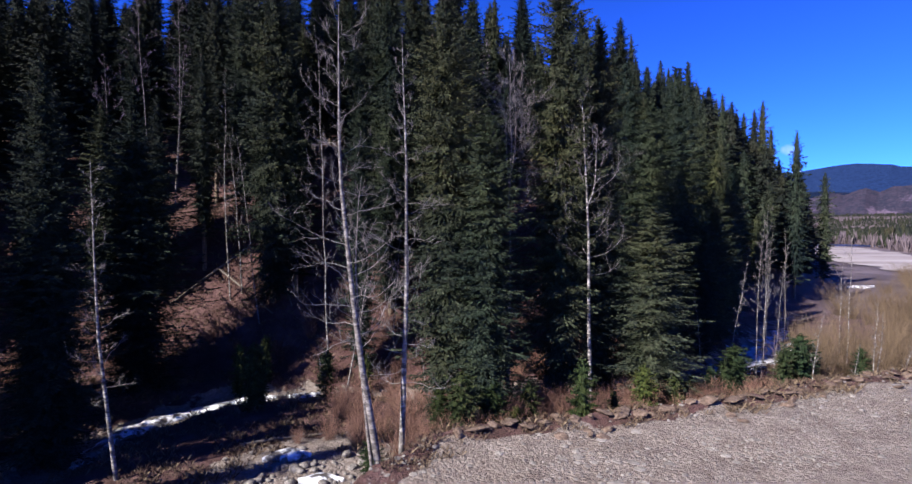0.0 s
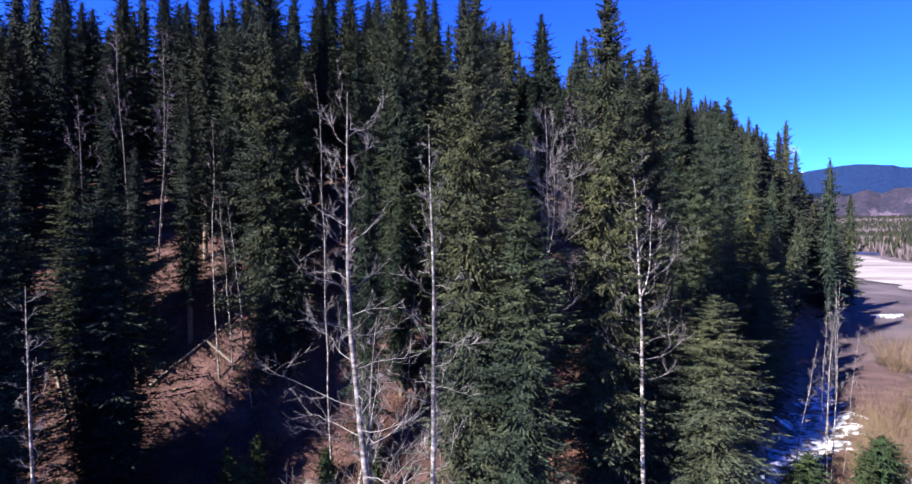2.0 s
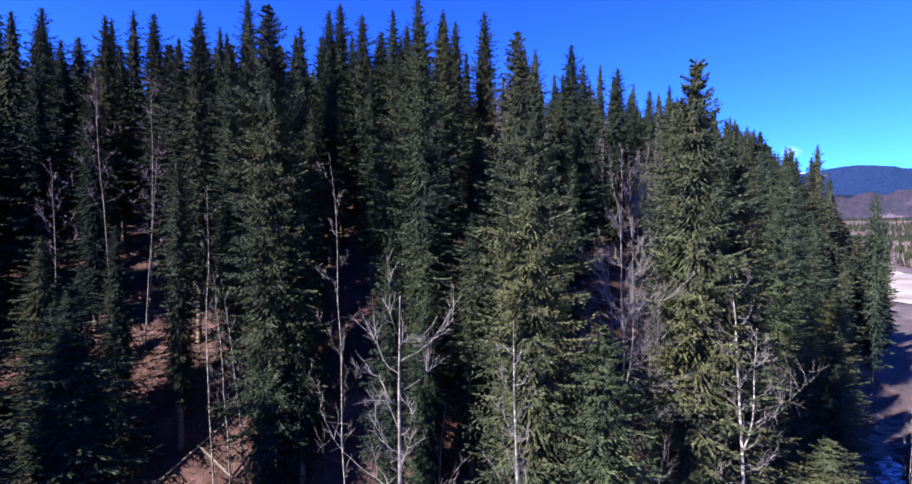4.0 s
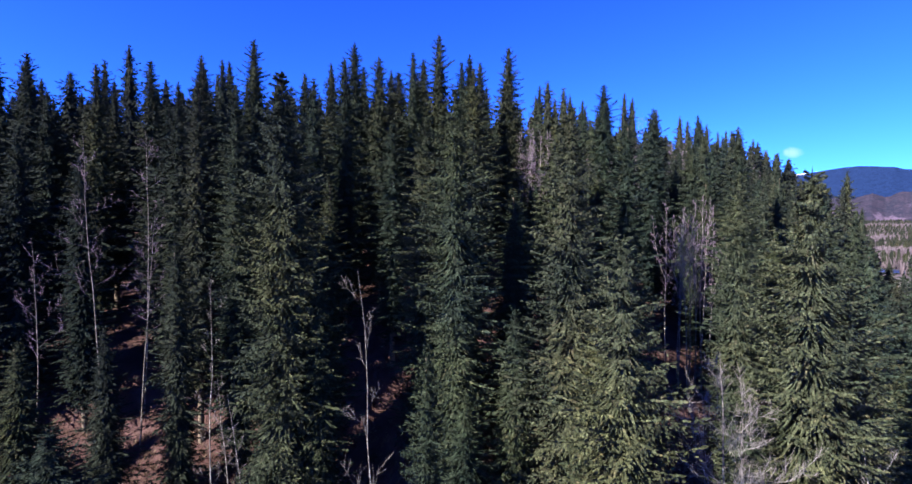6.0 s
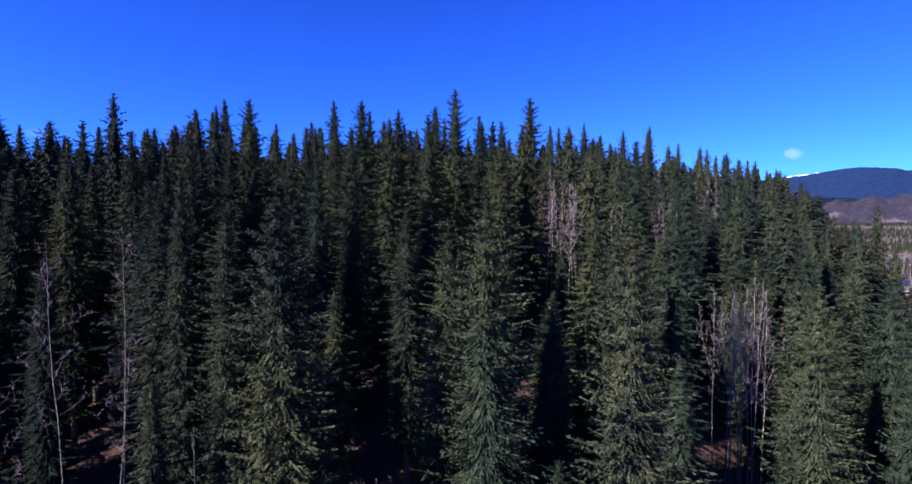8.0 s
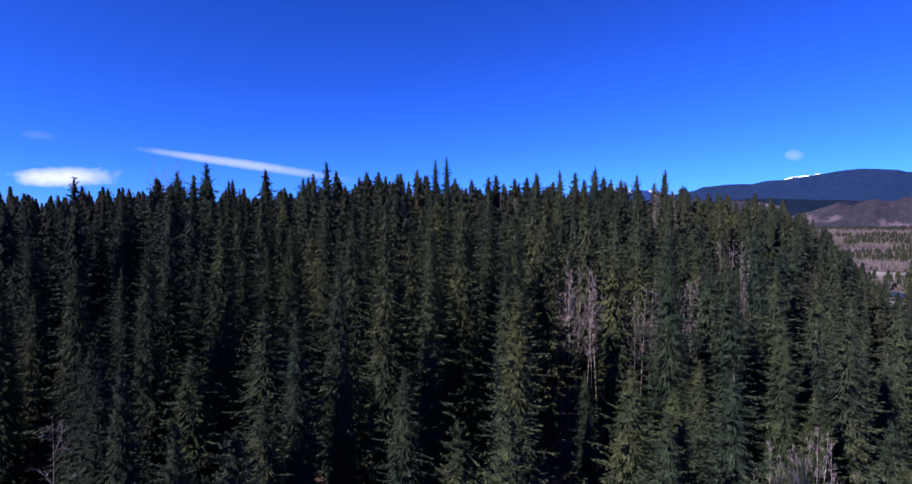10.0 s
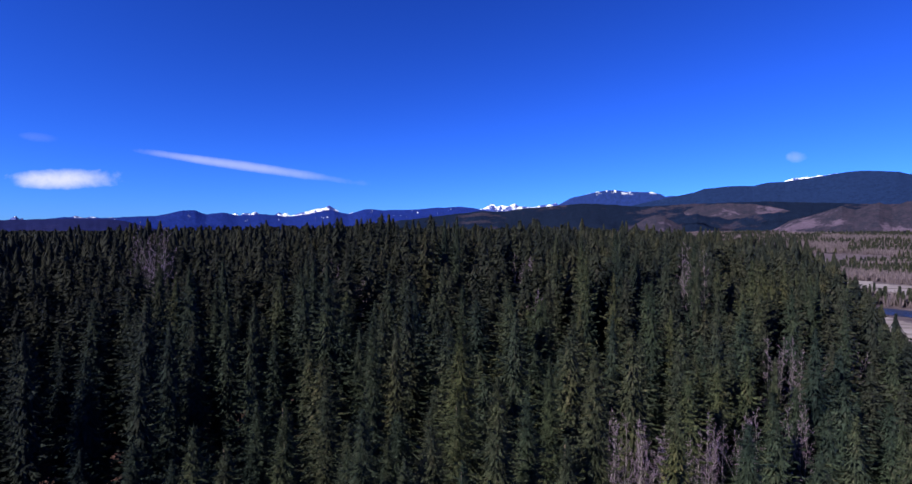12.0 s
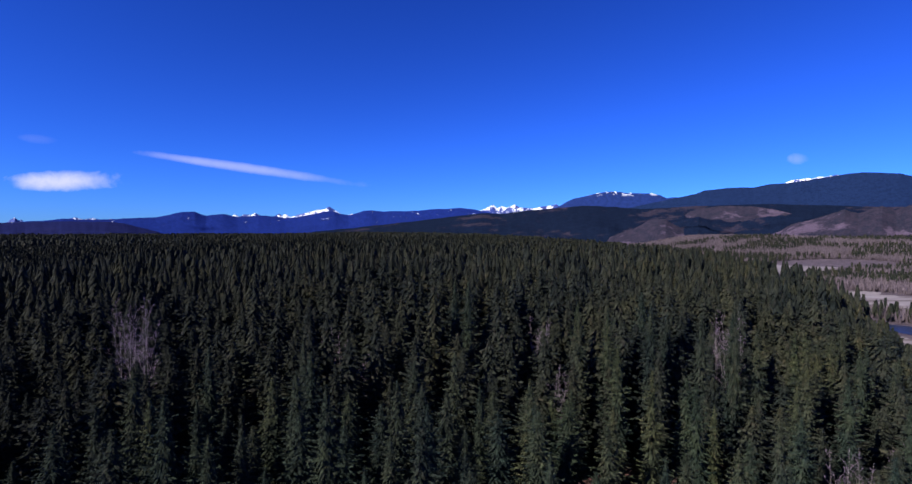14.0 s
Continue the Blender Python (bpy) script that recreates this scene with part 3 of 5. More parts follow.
# the crest where the hill falls away to the valley
for q, x, y, top in ((1, 38.6, 117.9, 47.0), (0, 41.2, 116.7, 45.6), (2, 43.9, 117.9, 46.3), (3, 46.6, 115.6, 44.7), (1, 49.3, 117.9, 44.8), (0, 51.9, 115.6, 42.9), (2, 54.1, 117.9, 42.7), (1, 52.3, 108.8, 38.3), (0, 53.9, 106.5, 36.2), (3, 56.9, 107.6, 34.4), (2, 59.6, 106.5, 33.3), (0, 61.9, 100.8, 29.1), (1, 42.1, 101.9, 41.2), (2, 46.6, 99.6, 37.8), (0, 36.4, 104.2, 44.0)):
    top_at(BEHIND[q], x, y, top)

# the rest of the wood, closer together on the hill than on the open slope
rng = np.random.default_rng(4)
OPEN = ((-10.5, 43.5, 3.2), (-11.6, 48.5, 2.8), (-12.4, 53.0, 2.2), (-30.5, 43.0, 3.0), (-23.5, 43.8, 2.4), (-16.5, 40.5, 3.2), (9.6, 47.6, 2.3), (7.9, 44.2, 1.9), (6.6, 41.0, 1.6), (-1.2, 51, 2.2), (-0.2, 55.5, 2.2), (-19.5, 39, 3.6), (-8, 37.3, 2.6), (-3.5, 37, 3.0), (0.5, 37.5, 2.2), (-26, 43.5, 3.0), (-34, 45, 3.5), (-9.5, 38.5, 2.5), (1.2, 60.5, 2.6), (1.8, 64.5, 3.0), (2.5, 69.0, 3.2), (3.2, 73.4, 3.4), (9.5, 76.4, 3.6), (8.4, 72, 2.6), (15.5, 79.4, 3.4), (4.0, 115.0, 2.4), (11.3, 51.4, 2.6), (29, 94, 2.6), (26, 88, 2.0), (-57, 113, 3.6), (-1.3, 49.7, 2.0), (12.9, 55.4, 3.8), (-28, 47.5, 2.6), (-4, 36.5, 2.2))
spots, grid = [], {}


def free(x, y, gap):
    cx, cy = int(x // 4), int(y // 4)
    for a in range(cx - 1, cx + 2):
        for b in range(cy - 1, cy + 2):
            for px, py in grid.get((a, b), ()):
                if (px - x) ** 2 + (py - y) ** 2 < gap * gap:
                    return False
    return True


def stature(x, y, chance):
    """Heights go in clumps, with single trees well above or below their neighbours."""
    return np.clip(18.3 + 2.3 * wobble(x, y, 8.0, 3) + 1.2 * wobble(x, y, 25.0, 6) + 2.3 * chance, 9.5, 24.0)


for x, y in taken:
    grid.setdefault((int(x // 4), int(y // 4)), []).append((x, y))
tries = rng.uniform((-112, 20), (112, 116), (17500, 2))
s_all = side_of(tries[:, 0], tries[:, 1], TOE)
for (x, y), s in zip(tries, s_all):
    if s < 1.5 or abs(x + 6) > 12 + 1.02 * (y - 5):
        continue
    if s < 9 and rng.uniform() < (0.74 if x < 14 or y < 50 else 0.5):
        continue
    if any((x - a) ** 2 + (y - b) ** 2 < r * r for a, b, r in OPEN) or not free(x, y, 3.5 if s > 12 else 3.0) or (s > 12 and wobble(x, y, 4.5, 11) < -0.38):
        continue
    grid.setdefault((int(x // 4), int(y // 4)), []).append((x, y))
    spots.append((x, y, s))
spots.sort(key=lambda p: math.hypot(p[0] + 7, p[1] - 25))
rest = []
for q, (x, y, s) in enumerate(spots):
    g = float(ground(x, y))
    tall = stature(x, y, rng.normal()) if s > 10 else rng.uniform(9, 20)
    if q < 240:
        plant((HILL if q < 75 else BEHIND)[int(rng.integers(4))], x, y, tall, rng.uniform(0, 6.28), rng.uniform(0.85, 1.45) * min(1.35, 21 / tall))
    else:
        rest.append((x, y, g - 0.1, rng.uniform(0, 6.28), rng.uniform(0.8, 1.4), tall / 22))
rest = np.array(rest)
patterns = [spruce_crown(np.random.default_rng(70 + q), 22, sp, 46, 6, 2, 0.12, 0.3) for q, sp in enumerate((1.75, 1.5, 1.95))]
pieces = [scattered(*p, rest[q::3]) for q, p in enumerate(patterns)]
tagged(new("hill_forest", mesh_of("hill_forest", *joined(pieces), FOREST_SHADED)), "dense dark green spruce wood covering the hill", "forest", kind="stuff")


def far_spruce(seed, tiers, points):
    """A distant spruce: tiers of ragged pointed skirts, 22 m tall."""
    r, quads = np.random.default_rng(seed), []
    for q in range(tiers):
        t = q / tiers
        z, reach = 2.5 + 19.0 * t, 1.75 * (1 - math.exp(-(1 - t) / 0.3)) * r.uniform(0.8, 1.15) + 0.12
        up = 19.0 / tiers * 3.2
        for b in range(points):
            a = (b + r.uniform(-0.2, 0.2) + 0.5 * (q % 2)) * 6.283 / points
            L, da = reach * r.uniform(0.7, 1.2), 3.14 / points * 0.95
            quads += [(0, 0, min(z + up, 21.8)), (math.cos(a - da) * L * 0.6, math.sin(a - da) * L * 0.6, z + 0.35 * up), (math.cos(a) * L, math.sin(a) * L, z - 0.05 * up),
                      (math.cos(a + da) * L * 0.6, math.sin(a + da) * L * 0.6, z + 0.35 * up)]
    v = np.array(quads, float)
    return v, np.arange(len(v)).reshape(-1, 4)


RIVER = np.array(((392, 28), (345, 206), (300, 319), (269, 382), (255, 446), (297, 526), (392, 651), (418, 763), (392, 906), (463, 1072)), float)


def bars(x, y):
    """Where the river and its open gravel bars lie."""
    return (np.abs(side_of(x, y, RIVER)) < 24) | (np.abs(side_of(x, y, BAR_NEAR)) < 72) | (np.abs(side_of(x, y, BAR_FAR)) < 95) | (np.abs(side_of(x, y, BAR_FOOT)) < 26)


BAR_NEAR = np.array(((303, 633), (333, 562), (371, 479), (457, 348), (558, 218)), float)
BAR_FOOT = np.array(((134, 135), (157, 182), (196, 259), (238, 336), (252, 396)), float)
BAR_FAR = np.array(((410, 823), (475, 882), (546, 918), (665, 953)), float)


def wood(name, label, area, gap, lo, hi, tiers, points, inside, tall=(15, 23), seed=1, mat=None, ahead=True):
    """Distant trees over an area, where the test inside(x, y, s) holds."""
    r = np.random.default_rng(seed)
    p = np.stack(np.meshgrid(np.arange(area[0], area[2], gap), np.arange(area[1], area[3], gap), indexing="ij"), -1).reshape(-1, 2)
    p += r.uniform(-0.36, 0.36, p.shape) * gap + 0.5 * gap * wobble(p[:, :1], p[:, 1:], 9.0, seed)
    p = p[(r.uniform(0, 1, len(p)) < 0.93) & ((lo > 200) | (wobble(p[:, 0], p[:, 1], 5.0, 12) > -0.42))]
    s = side_of(p[:, 0], p[:, 1], TOE)
    d = np.hypot(p[:, 0] + 7, p[:, 1] - 25)
    p = p[inside(p[:, 0], p[:, 1], s) & (d > lo) & (d <= hi) & ((np.abs(p[:, 0] + 7) < 25 + 1.02 * (p[:, 1] - 5)) | (not ahead))]
    t = (stature(p[:, 0], p[:, 1], r.normal(size=len(p))) * sum(tall) / 38 if lo < 200 else r.uniform(*tall, len(p))) / 22
    rows = np.column_stack([p, ground(p[:, 0], p[:, 1]) - 0.2, r.uniform(0, 6.28, len(p)), t ** 0.5 * r.uniform(0.9, 1.3, len(p)) * (3.2 if lo > 800 else 1.6 if lo > 250 else 1.25), t])
    shapes = [far_spruce(seed + q, tiers, points) if points else spruce_crown(np.random.default_rng(seed + q), 22, 1.75 + 0.2 * q, tiers, 4, 1, 0.1, 0.3) for q in range(3)]
    v, f = joined([scattered(*sh, rows[q::3]) for q, sh in enumerate(shapes)])
    return tagged(new(name, mesh_of(name, v, f, mat or FOREST_SHADED)), label, "forest", kind="stuff")


wood("plateau_edge_forest", "dark spruce forest on the near part of the plateau", (-180, 40, 180, 185), 4.0, 85, 155, 30, 0, lambda x, y, s: (s > 1) & ((y > 116) | (np.abs(x) > 112)), (15, 23), 35)
wood("plateau_forest", "unbroken dark spruce forest on the plateau behind the hill", (-320, 40, 260, 330), 4.2, 155, 290, 20, 6, lambda x, y, s: s > 1, (15, 23), 5)
# Out of view on the sun's side, added to shade the left of the hill.
wood("flank_forest", "dark spruce forest continuing along the flank of the hill, unseen and added for shade", (-330, -60, -20, 260), 4.0, 0, 400, 12, 6,
     lambda x, y, s: (s > 1.5) & (x + 6 < -np.maximum(12 + 1.02 * (y - 5), np.where(y > 116, 20 + 1.02 * (y - 5), 0))) & (x > -100 - 1.02 * y), (14, 23), 55, None, False)
wood("distant_forest", "far dark green spruce forest fading towards the mountains", (-900, 200, 700, 950), 6.6, 290, 900, 5, 3, lambda x, y, s: s > 3, (16, 22), 15)
wood("farthest_forest", "last dark forest reaching the foot of the mountains", (-1700, 700, 400, 2300), 15.0, 900, 2300, 3, 4, lambda x, y, s: s > 3, (17, 22), 65)
wood("valley_spruces", "scattered dark spruces on the brown valley floor", (60, 120, 1500, 1500), 7.6, 330, 1900, 4, 4,
     lambda x, y, s: (s < -12) & (wobble(x, y, 60, 2) > -0.05) & (side_of(x, y, CREEK) > 15) & ~bars(x, y), (7, 15), 25)

# ---- distance ----
def range_of(name, label, radius, profile, mat, rough=1.0, seed=1, foot=0.3, drop=0.0):
    """A mountain range on an arc round the climb's top: its skyline given by bearings and rises, with ridged relief down to its foot."""
    eye = np.array((-11.7, 40.4, 62.0))
    px, py = np.array(profile, float).T
    px, py = np.concatenate([[px[0] - 60], px, [px[-1] + 60]]), np.concatenate([[py[0] + 25], py, [py[-1] + 25]])
    n, rows = int((px[-1] - px[0]) / 1.6), 16
    x = np.linspace(px[0], px[-1], n)
    az, near = np.arctan((x - 784) / 901.0), np.hypot(901, x - 784)
    r = np.random.default_rng(seed)
    fine = np.zeros(n)
    for o in range(5):
        k = max(4, int((px[-1] - px[0]) / 40) * 2 ** o)
        fine += np.interp(x, np.linspace(px[0], px[-1], k), r.normal(0, 1, k)) * 0.6 ** o
    crest = eye[2] + radius * (393 - np.interp(x, px, py) - drop + fine * rough * 0.9) / near
    u = np.linspace(0, 1, rows)[:, None]
    relief = np.zeros((rows, n))
    for o in range(4):
        k = max(4, int((px[-1] - px[0]) / 60) * 2 ** o)
        field = r.normal(0, 1, (6, k))
        lines = np.array([np.interp(x, np.linspace(px[0], px[-1], k), row) for row in field])
        pos = u[:, 0] * 5
        a = np.clip(pos.astype(int), 0, 4)
        w = (pos - a)[:, None]
        relief += (lines[a] * (1 - w) + lines[a + 1] * w) * 0.45 ** o
    z = -15 + (crest[None] + 15) * (1 - u) ** 1.15 + relief * 0.012 * radius * rough * min(1, foot / 0.2) * np.sin(np.pi * u) * ((crest[None] + 15) / (crest.max() + 15))
    d = radius - u * radius * foot + relief * 0.02 * radius * rough * min(1, foot / 0.2) * np.sin(np.pi * u)
    v = np.stack([eye[0] + np.sin(az)[None] * d, eye[1] + np.cos(az)[None] * d, z], -1).reshape(-1, 3)
    i, j = np.meshgrid(np.arange(rows - 1), np.arange(n - 1), indexing="ij")
    k = i * n + j
    me = mesh_of(name, v, np.stack([k, k + n, k + n + 1, k + 1], -1).reshape(-1, 4), mat, True)
    return tagged(new(name, me), label, "mountain", kind="structure")


# The blue in these base colours is the haze of distance, painted in.
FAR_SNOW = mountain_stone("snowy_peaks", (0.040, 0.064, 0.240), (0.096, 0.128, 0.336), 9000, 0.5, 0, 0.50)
HAZE_BLUE_WOOD = mountain_stone("haze_blue_mountain_woods", (0.010, 0.022, 0.136), (0.018, 0.032, 0.160), 900, 0.60, 95, 0.66)
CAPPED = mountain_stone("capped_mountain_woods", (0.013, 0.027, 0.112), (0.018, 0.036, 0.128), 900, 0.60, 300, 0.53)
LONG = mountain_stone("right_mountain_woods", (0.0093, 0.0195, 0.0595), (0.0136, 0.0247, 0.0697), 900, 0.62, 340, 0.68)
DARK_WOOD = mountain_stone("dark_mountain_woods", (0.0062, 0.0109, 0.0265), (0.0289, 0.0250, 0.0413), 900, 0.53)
LOW_WOOD = mountain_stone("low_hazed_woods", (0.011, 0.014, 0.060), (0.018, 0.019, 0.068), 900, 0.58)
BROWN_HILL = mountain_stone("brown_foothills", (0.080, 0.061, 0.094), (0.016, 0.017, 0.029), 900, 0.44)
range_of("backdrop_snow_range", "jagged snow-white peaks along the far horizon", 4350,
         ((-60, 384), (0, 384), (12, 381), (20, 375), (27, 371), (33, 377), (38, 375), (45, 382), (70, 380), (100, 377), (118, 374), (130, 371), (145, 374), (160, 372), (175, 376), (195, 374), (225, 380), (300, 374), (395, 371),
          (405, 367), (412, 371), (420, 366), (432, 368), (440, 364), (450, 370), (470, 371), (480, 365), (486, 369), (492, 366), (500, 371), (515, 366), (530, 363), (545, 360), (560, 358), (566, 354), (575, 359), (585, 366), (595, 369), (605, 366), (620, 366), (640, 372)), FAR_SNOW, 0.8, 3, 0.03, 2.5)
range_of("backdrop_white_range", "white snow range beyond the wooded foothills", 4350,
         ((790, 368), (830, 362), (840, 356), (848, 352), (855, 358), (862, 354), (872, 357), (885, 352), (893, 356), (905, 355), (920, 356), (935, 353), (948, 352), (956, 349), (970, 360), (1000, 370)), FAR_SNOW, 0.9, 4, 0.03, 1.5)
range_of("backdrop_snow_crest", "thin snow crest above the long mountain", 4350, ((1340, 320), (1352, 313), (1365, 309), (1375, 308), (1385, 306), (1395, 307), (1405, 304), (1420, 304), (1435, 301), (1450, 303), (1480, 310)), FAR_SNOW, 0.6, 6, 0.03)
range_of("backdrop_haze_blue_range", "wooded mountains with thin snow, painted deep haze blue", 4100,
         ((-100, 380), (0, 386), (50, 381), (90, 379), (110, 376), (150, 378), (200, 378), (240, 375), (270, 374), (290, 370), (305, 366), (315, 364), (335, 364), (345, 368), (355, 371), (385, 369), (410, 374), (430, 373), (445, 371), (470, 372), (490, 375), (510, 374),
          (530, 370), (550, 366), (565, 363), (575, 364), (585, 368), (600, 370), (615, 366), (625, 363), (640, 362), (660, 364), (680, 363), (720, 363), (750, 360), (790, 358), (815, 360), (840, 366), (880, 372), (920, 384)), HAZE_BLUE_WOOD, 0.55, 5, 0.05)
range_of("backdrop_capped_mountain", "flat-topped haze-blue mountain with a patchy snow cap", 3900,
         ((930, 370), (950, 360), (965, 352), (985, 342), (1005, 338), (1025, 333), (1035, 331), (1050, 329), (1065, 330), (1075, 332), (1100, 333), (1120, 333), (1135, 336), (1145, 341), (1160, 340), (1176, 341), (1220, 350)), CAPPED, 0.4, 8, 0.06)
range_of("backdrop_right_mountain", "long dark wooded mountain above the valley, tinted haze blue", 3600,
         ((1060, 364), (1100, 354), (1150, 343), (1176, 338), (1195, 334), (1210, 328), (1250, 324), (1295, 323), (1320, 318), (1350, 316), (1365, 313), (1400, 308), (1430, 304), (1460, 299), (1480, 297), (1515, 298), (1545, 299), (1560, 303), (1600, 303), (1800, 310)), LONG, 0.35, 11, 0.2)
range_of("backdrop_low_hill", "low dark wooded hill tinted with purple-blue haze", 2600, ((-200, 386), (0, 384), (60, 382), (120, 381), (190, 382), (215, 385), (240, 391), (270, 398)), LOW_WOOD, 0.4, 13)
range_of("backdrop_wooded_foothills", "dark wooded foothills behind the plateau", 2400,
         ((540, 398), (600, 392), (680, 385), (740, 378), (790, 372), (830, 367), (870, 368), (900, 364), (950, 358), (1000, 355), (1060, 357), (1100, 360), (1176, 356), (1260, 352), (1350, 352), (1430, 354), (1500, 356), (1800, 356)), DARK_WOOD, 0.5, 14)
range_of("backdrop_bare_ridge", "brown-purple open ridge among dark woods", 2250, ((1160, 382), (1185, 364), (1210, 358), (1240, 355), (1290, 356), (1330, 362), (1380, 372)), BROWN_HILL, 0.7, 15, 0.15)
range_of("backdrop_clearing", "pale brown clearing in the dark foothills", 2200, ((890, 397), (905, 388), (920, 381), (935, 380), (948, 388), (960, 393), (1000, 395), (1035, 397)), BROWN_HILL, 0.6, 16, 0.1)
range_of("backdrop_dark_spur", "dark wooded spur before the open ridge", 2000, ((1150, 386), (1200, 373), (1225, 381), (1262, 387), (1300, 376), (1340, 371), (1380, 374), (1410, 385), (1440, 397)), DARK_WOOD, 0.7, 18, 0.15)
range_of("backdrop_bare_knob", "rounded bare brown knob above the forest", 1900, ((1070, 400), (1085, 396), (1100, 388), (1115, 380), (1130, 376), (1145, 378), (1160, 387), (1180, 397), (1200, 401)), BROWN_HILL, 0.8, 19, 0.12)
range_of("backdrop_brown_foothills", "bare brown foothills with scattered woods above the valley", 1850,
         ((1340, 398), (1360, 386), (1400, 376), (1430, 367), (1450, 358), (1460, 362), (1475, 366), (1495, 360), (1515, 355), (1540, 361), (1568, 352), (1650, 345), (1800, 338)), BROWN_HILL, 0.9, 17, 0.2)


# ---- sky things ----
def cloud_stuff(name, thick, ragged):
    m = bpy.data.materials.new(name)
    m.use_nodes = True
    t = m.node_tree
    t.nodes.remove(t.nodes["Principled BSDF"])
    # The vapour glows of itself, standing in for sunlight on it.
    glow, clear, blend = node(m, "ShaderNodeEmission", Strength=0.64), t.nodes.new("ShaderNodeBsdfTransparent"), t.nodes.new("ShaderNodeMixShader")
    glow.inputs["Color"].default_value = (0.66, 0.67, 0.93, 1)
    at = node(m, "ShaderNodeAttribute")
    at.attribute_name = "body"
    n = noise_of(m, coords(m, "Object"), ragged, 5, 0.6)
    mul = t.nodes.new("ShaderNodeMath")
    mul.operation = "MULTIPLY_ADD"
    wire(m, n, mul.inputs[0])
    mul.inputs[1].default_value = 0.9
    wire(m, at.outputs["Fac"], mul.inputs[2])
    r = node(m, "ShaderNodeMapRange", From_Min=0.5, From_Max=1.5, To_Max=thick)
    wire(m, mul.outputs[0], r.inputs["Value"])
    for a, b in ((r.outputs[0], blend.inputs[0]), (clear.outputs[0], blend.inputs[1]), (glow.outputs[0], blend.inputs[2]), (blend.outputs[0], t.nodes["Material Output"].inputs["Surface"])):
        wire(m, a, b)
    return m


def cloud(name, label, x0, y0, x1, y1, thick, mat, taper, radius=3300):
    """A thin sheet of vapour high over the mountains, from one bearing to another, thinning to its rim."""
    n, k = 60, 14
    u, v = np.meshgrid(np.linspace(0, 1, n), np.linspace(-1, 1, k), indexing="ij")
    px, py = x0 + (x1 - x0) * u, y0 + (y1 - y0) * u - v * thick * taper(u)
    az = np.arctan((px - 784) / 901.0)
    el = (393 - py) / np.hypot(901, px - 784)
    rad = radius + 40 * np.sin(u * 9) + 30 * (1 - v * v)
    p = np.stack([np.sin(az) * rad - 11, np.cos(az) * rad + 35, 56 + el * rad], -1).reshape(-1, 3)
    i, j = np.meshgrid(np.arange(n - 1), np.arange(k - 1), indexing="ij")
    q = i * k + j
    me = mesh_of(name, p, np.stack([q, q + k, q + k + 1, q + 1], -1).reshape(-1, 4), mat, True)
    body = (1 - v * v) * smooth(0, 0.25, u) * (1 - smooth(0.5, 1.0, u))
    me.attributes.new("body", "FLOAT", "POINT").data.foreach_set("value", body.ravel().astype(np.float32))
    return tagged(new(name, me), label, name.replace("_", " "))


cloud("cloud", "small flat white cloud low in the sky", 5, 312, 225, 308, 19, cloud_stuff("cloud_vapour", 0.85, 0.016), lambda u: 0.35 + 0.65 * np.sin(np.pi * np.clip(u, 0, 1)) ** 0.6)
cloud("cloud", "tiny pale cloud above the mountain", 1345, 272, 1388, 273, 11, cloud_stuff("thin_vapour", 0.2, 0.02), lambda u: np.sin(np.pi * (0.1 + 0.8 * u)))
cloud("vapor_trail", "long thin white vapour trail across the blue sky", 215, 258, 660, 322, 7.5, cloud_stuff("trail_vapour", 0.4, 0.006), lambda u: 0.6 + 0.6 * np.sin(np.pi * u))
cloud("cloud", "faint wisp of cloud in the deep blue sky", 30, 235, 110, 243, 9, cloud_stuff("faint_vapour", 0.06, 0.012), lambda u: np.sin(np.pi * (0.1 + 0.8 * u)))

# ---- leafless trees ----
def bough(rng, start, way, length, radius, bend, steps, up):
    """A wandering line that starts along way and curls upwards."""
    p, d, pts = np.array(start, float), np.array(way, float), [np.array(start, float)]
    for q in range(steps):
        d = d + rng.normal(0, bend, 3) + np.array([0, 0, up])
        d /= np.linalg.norm(d)
        p = p + d * length / steps
        pts.append(p.copy())
    return np.array(pts), radius * np.linspace(1, 0.22, steps + 1)


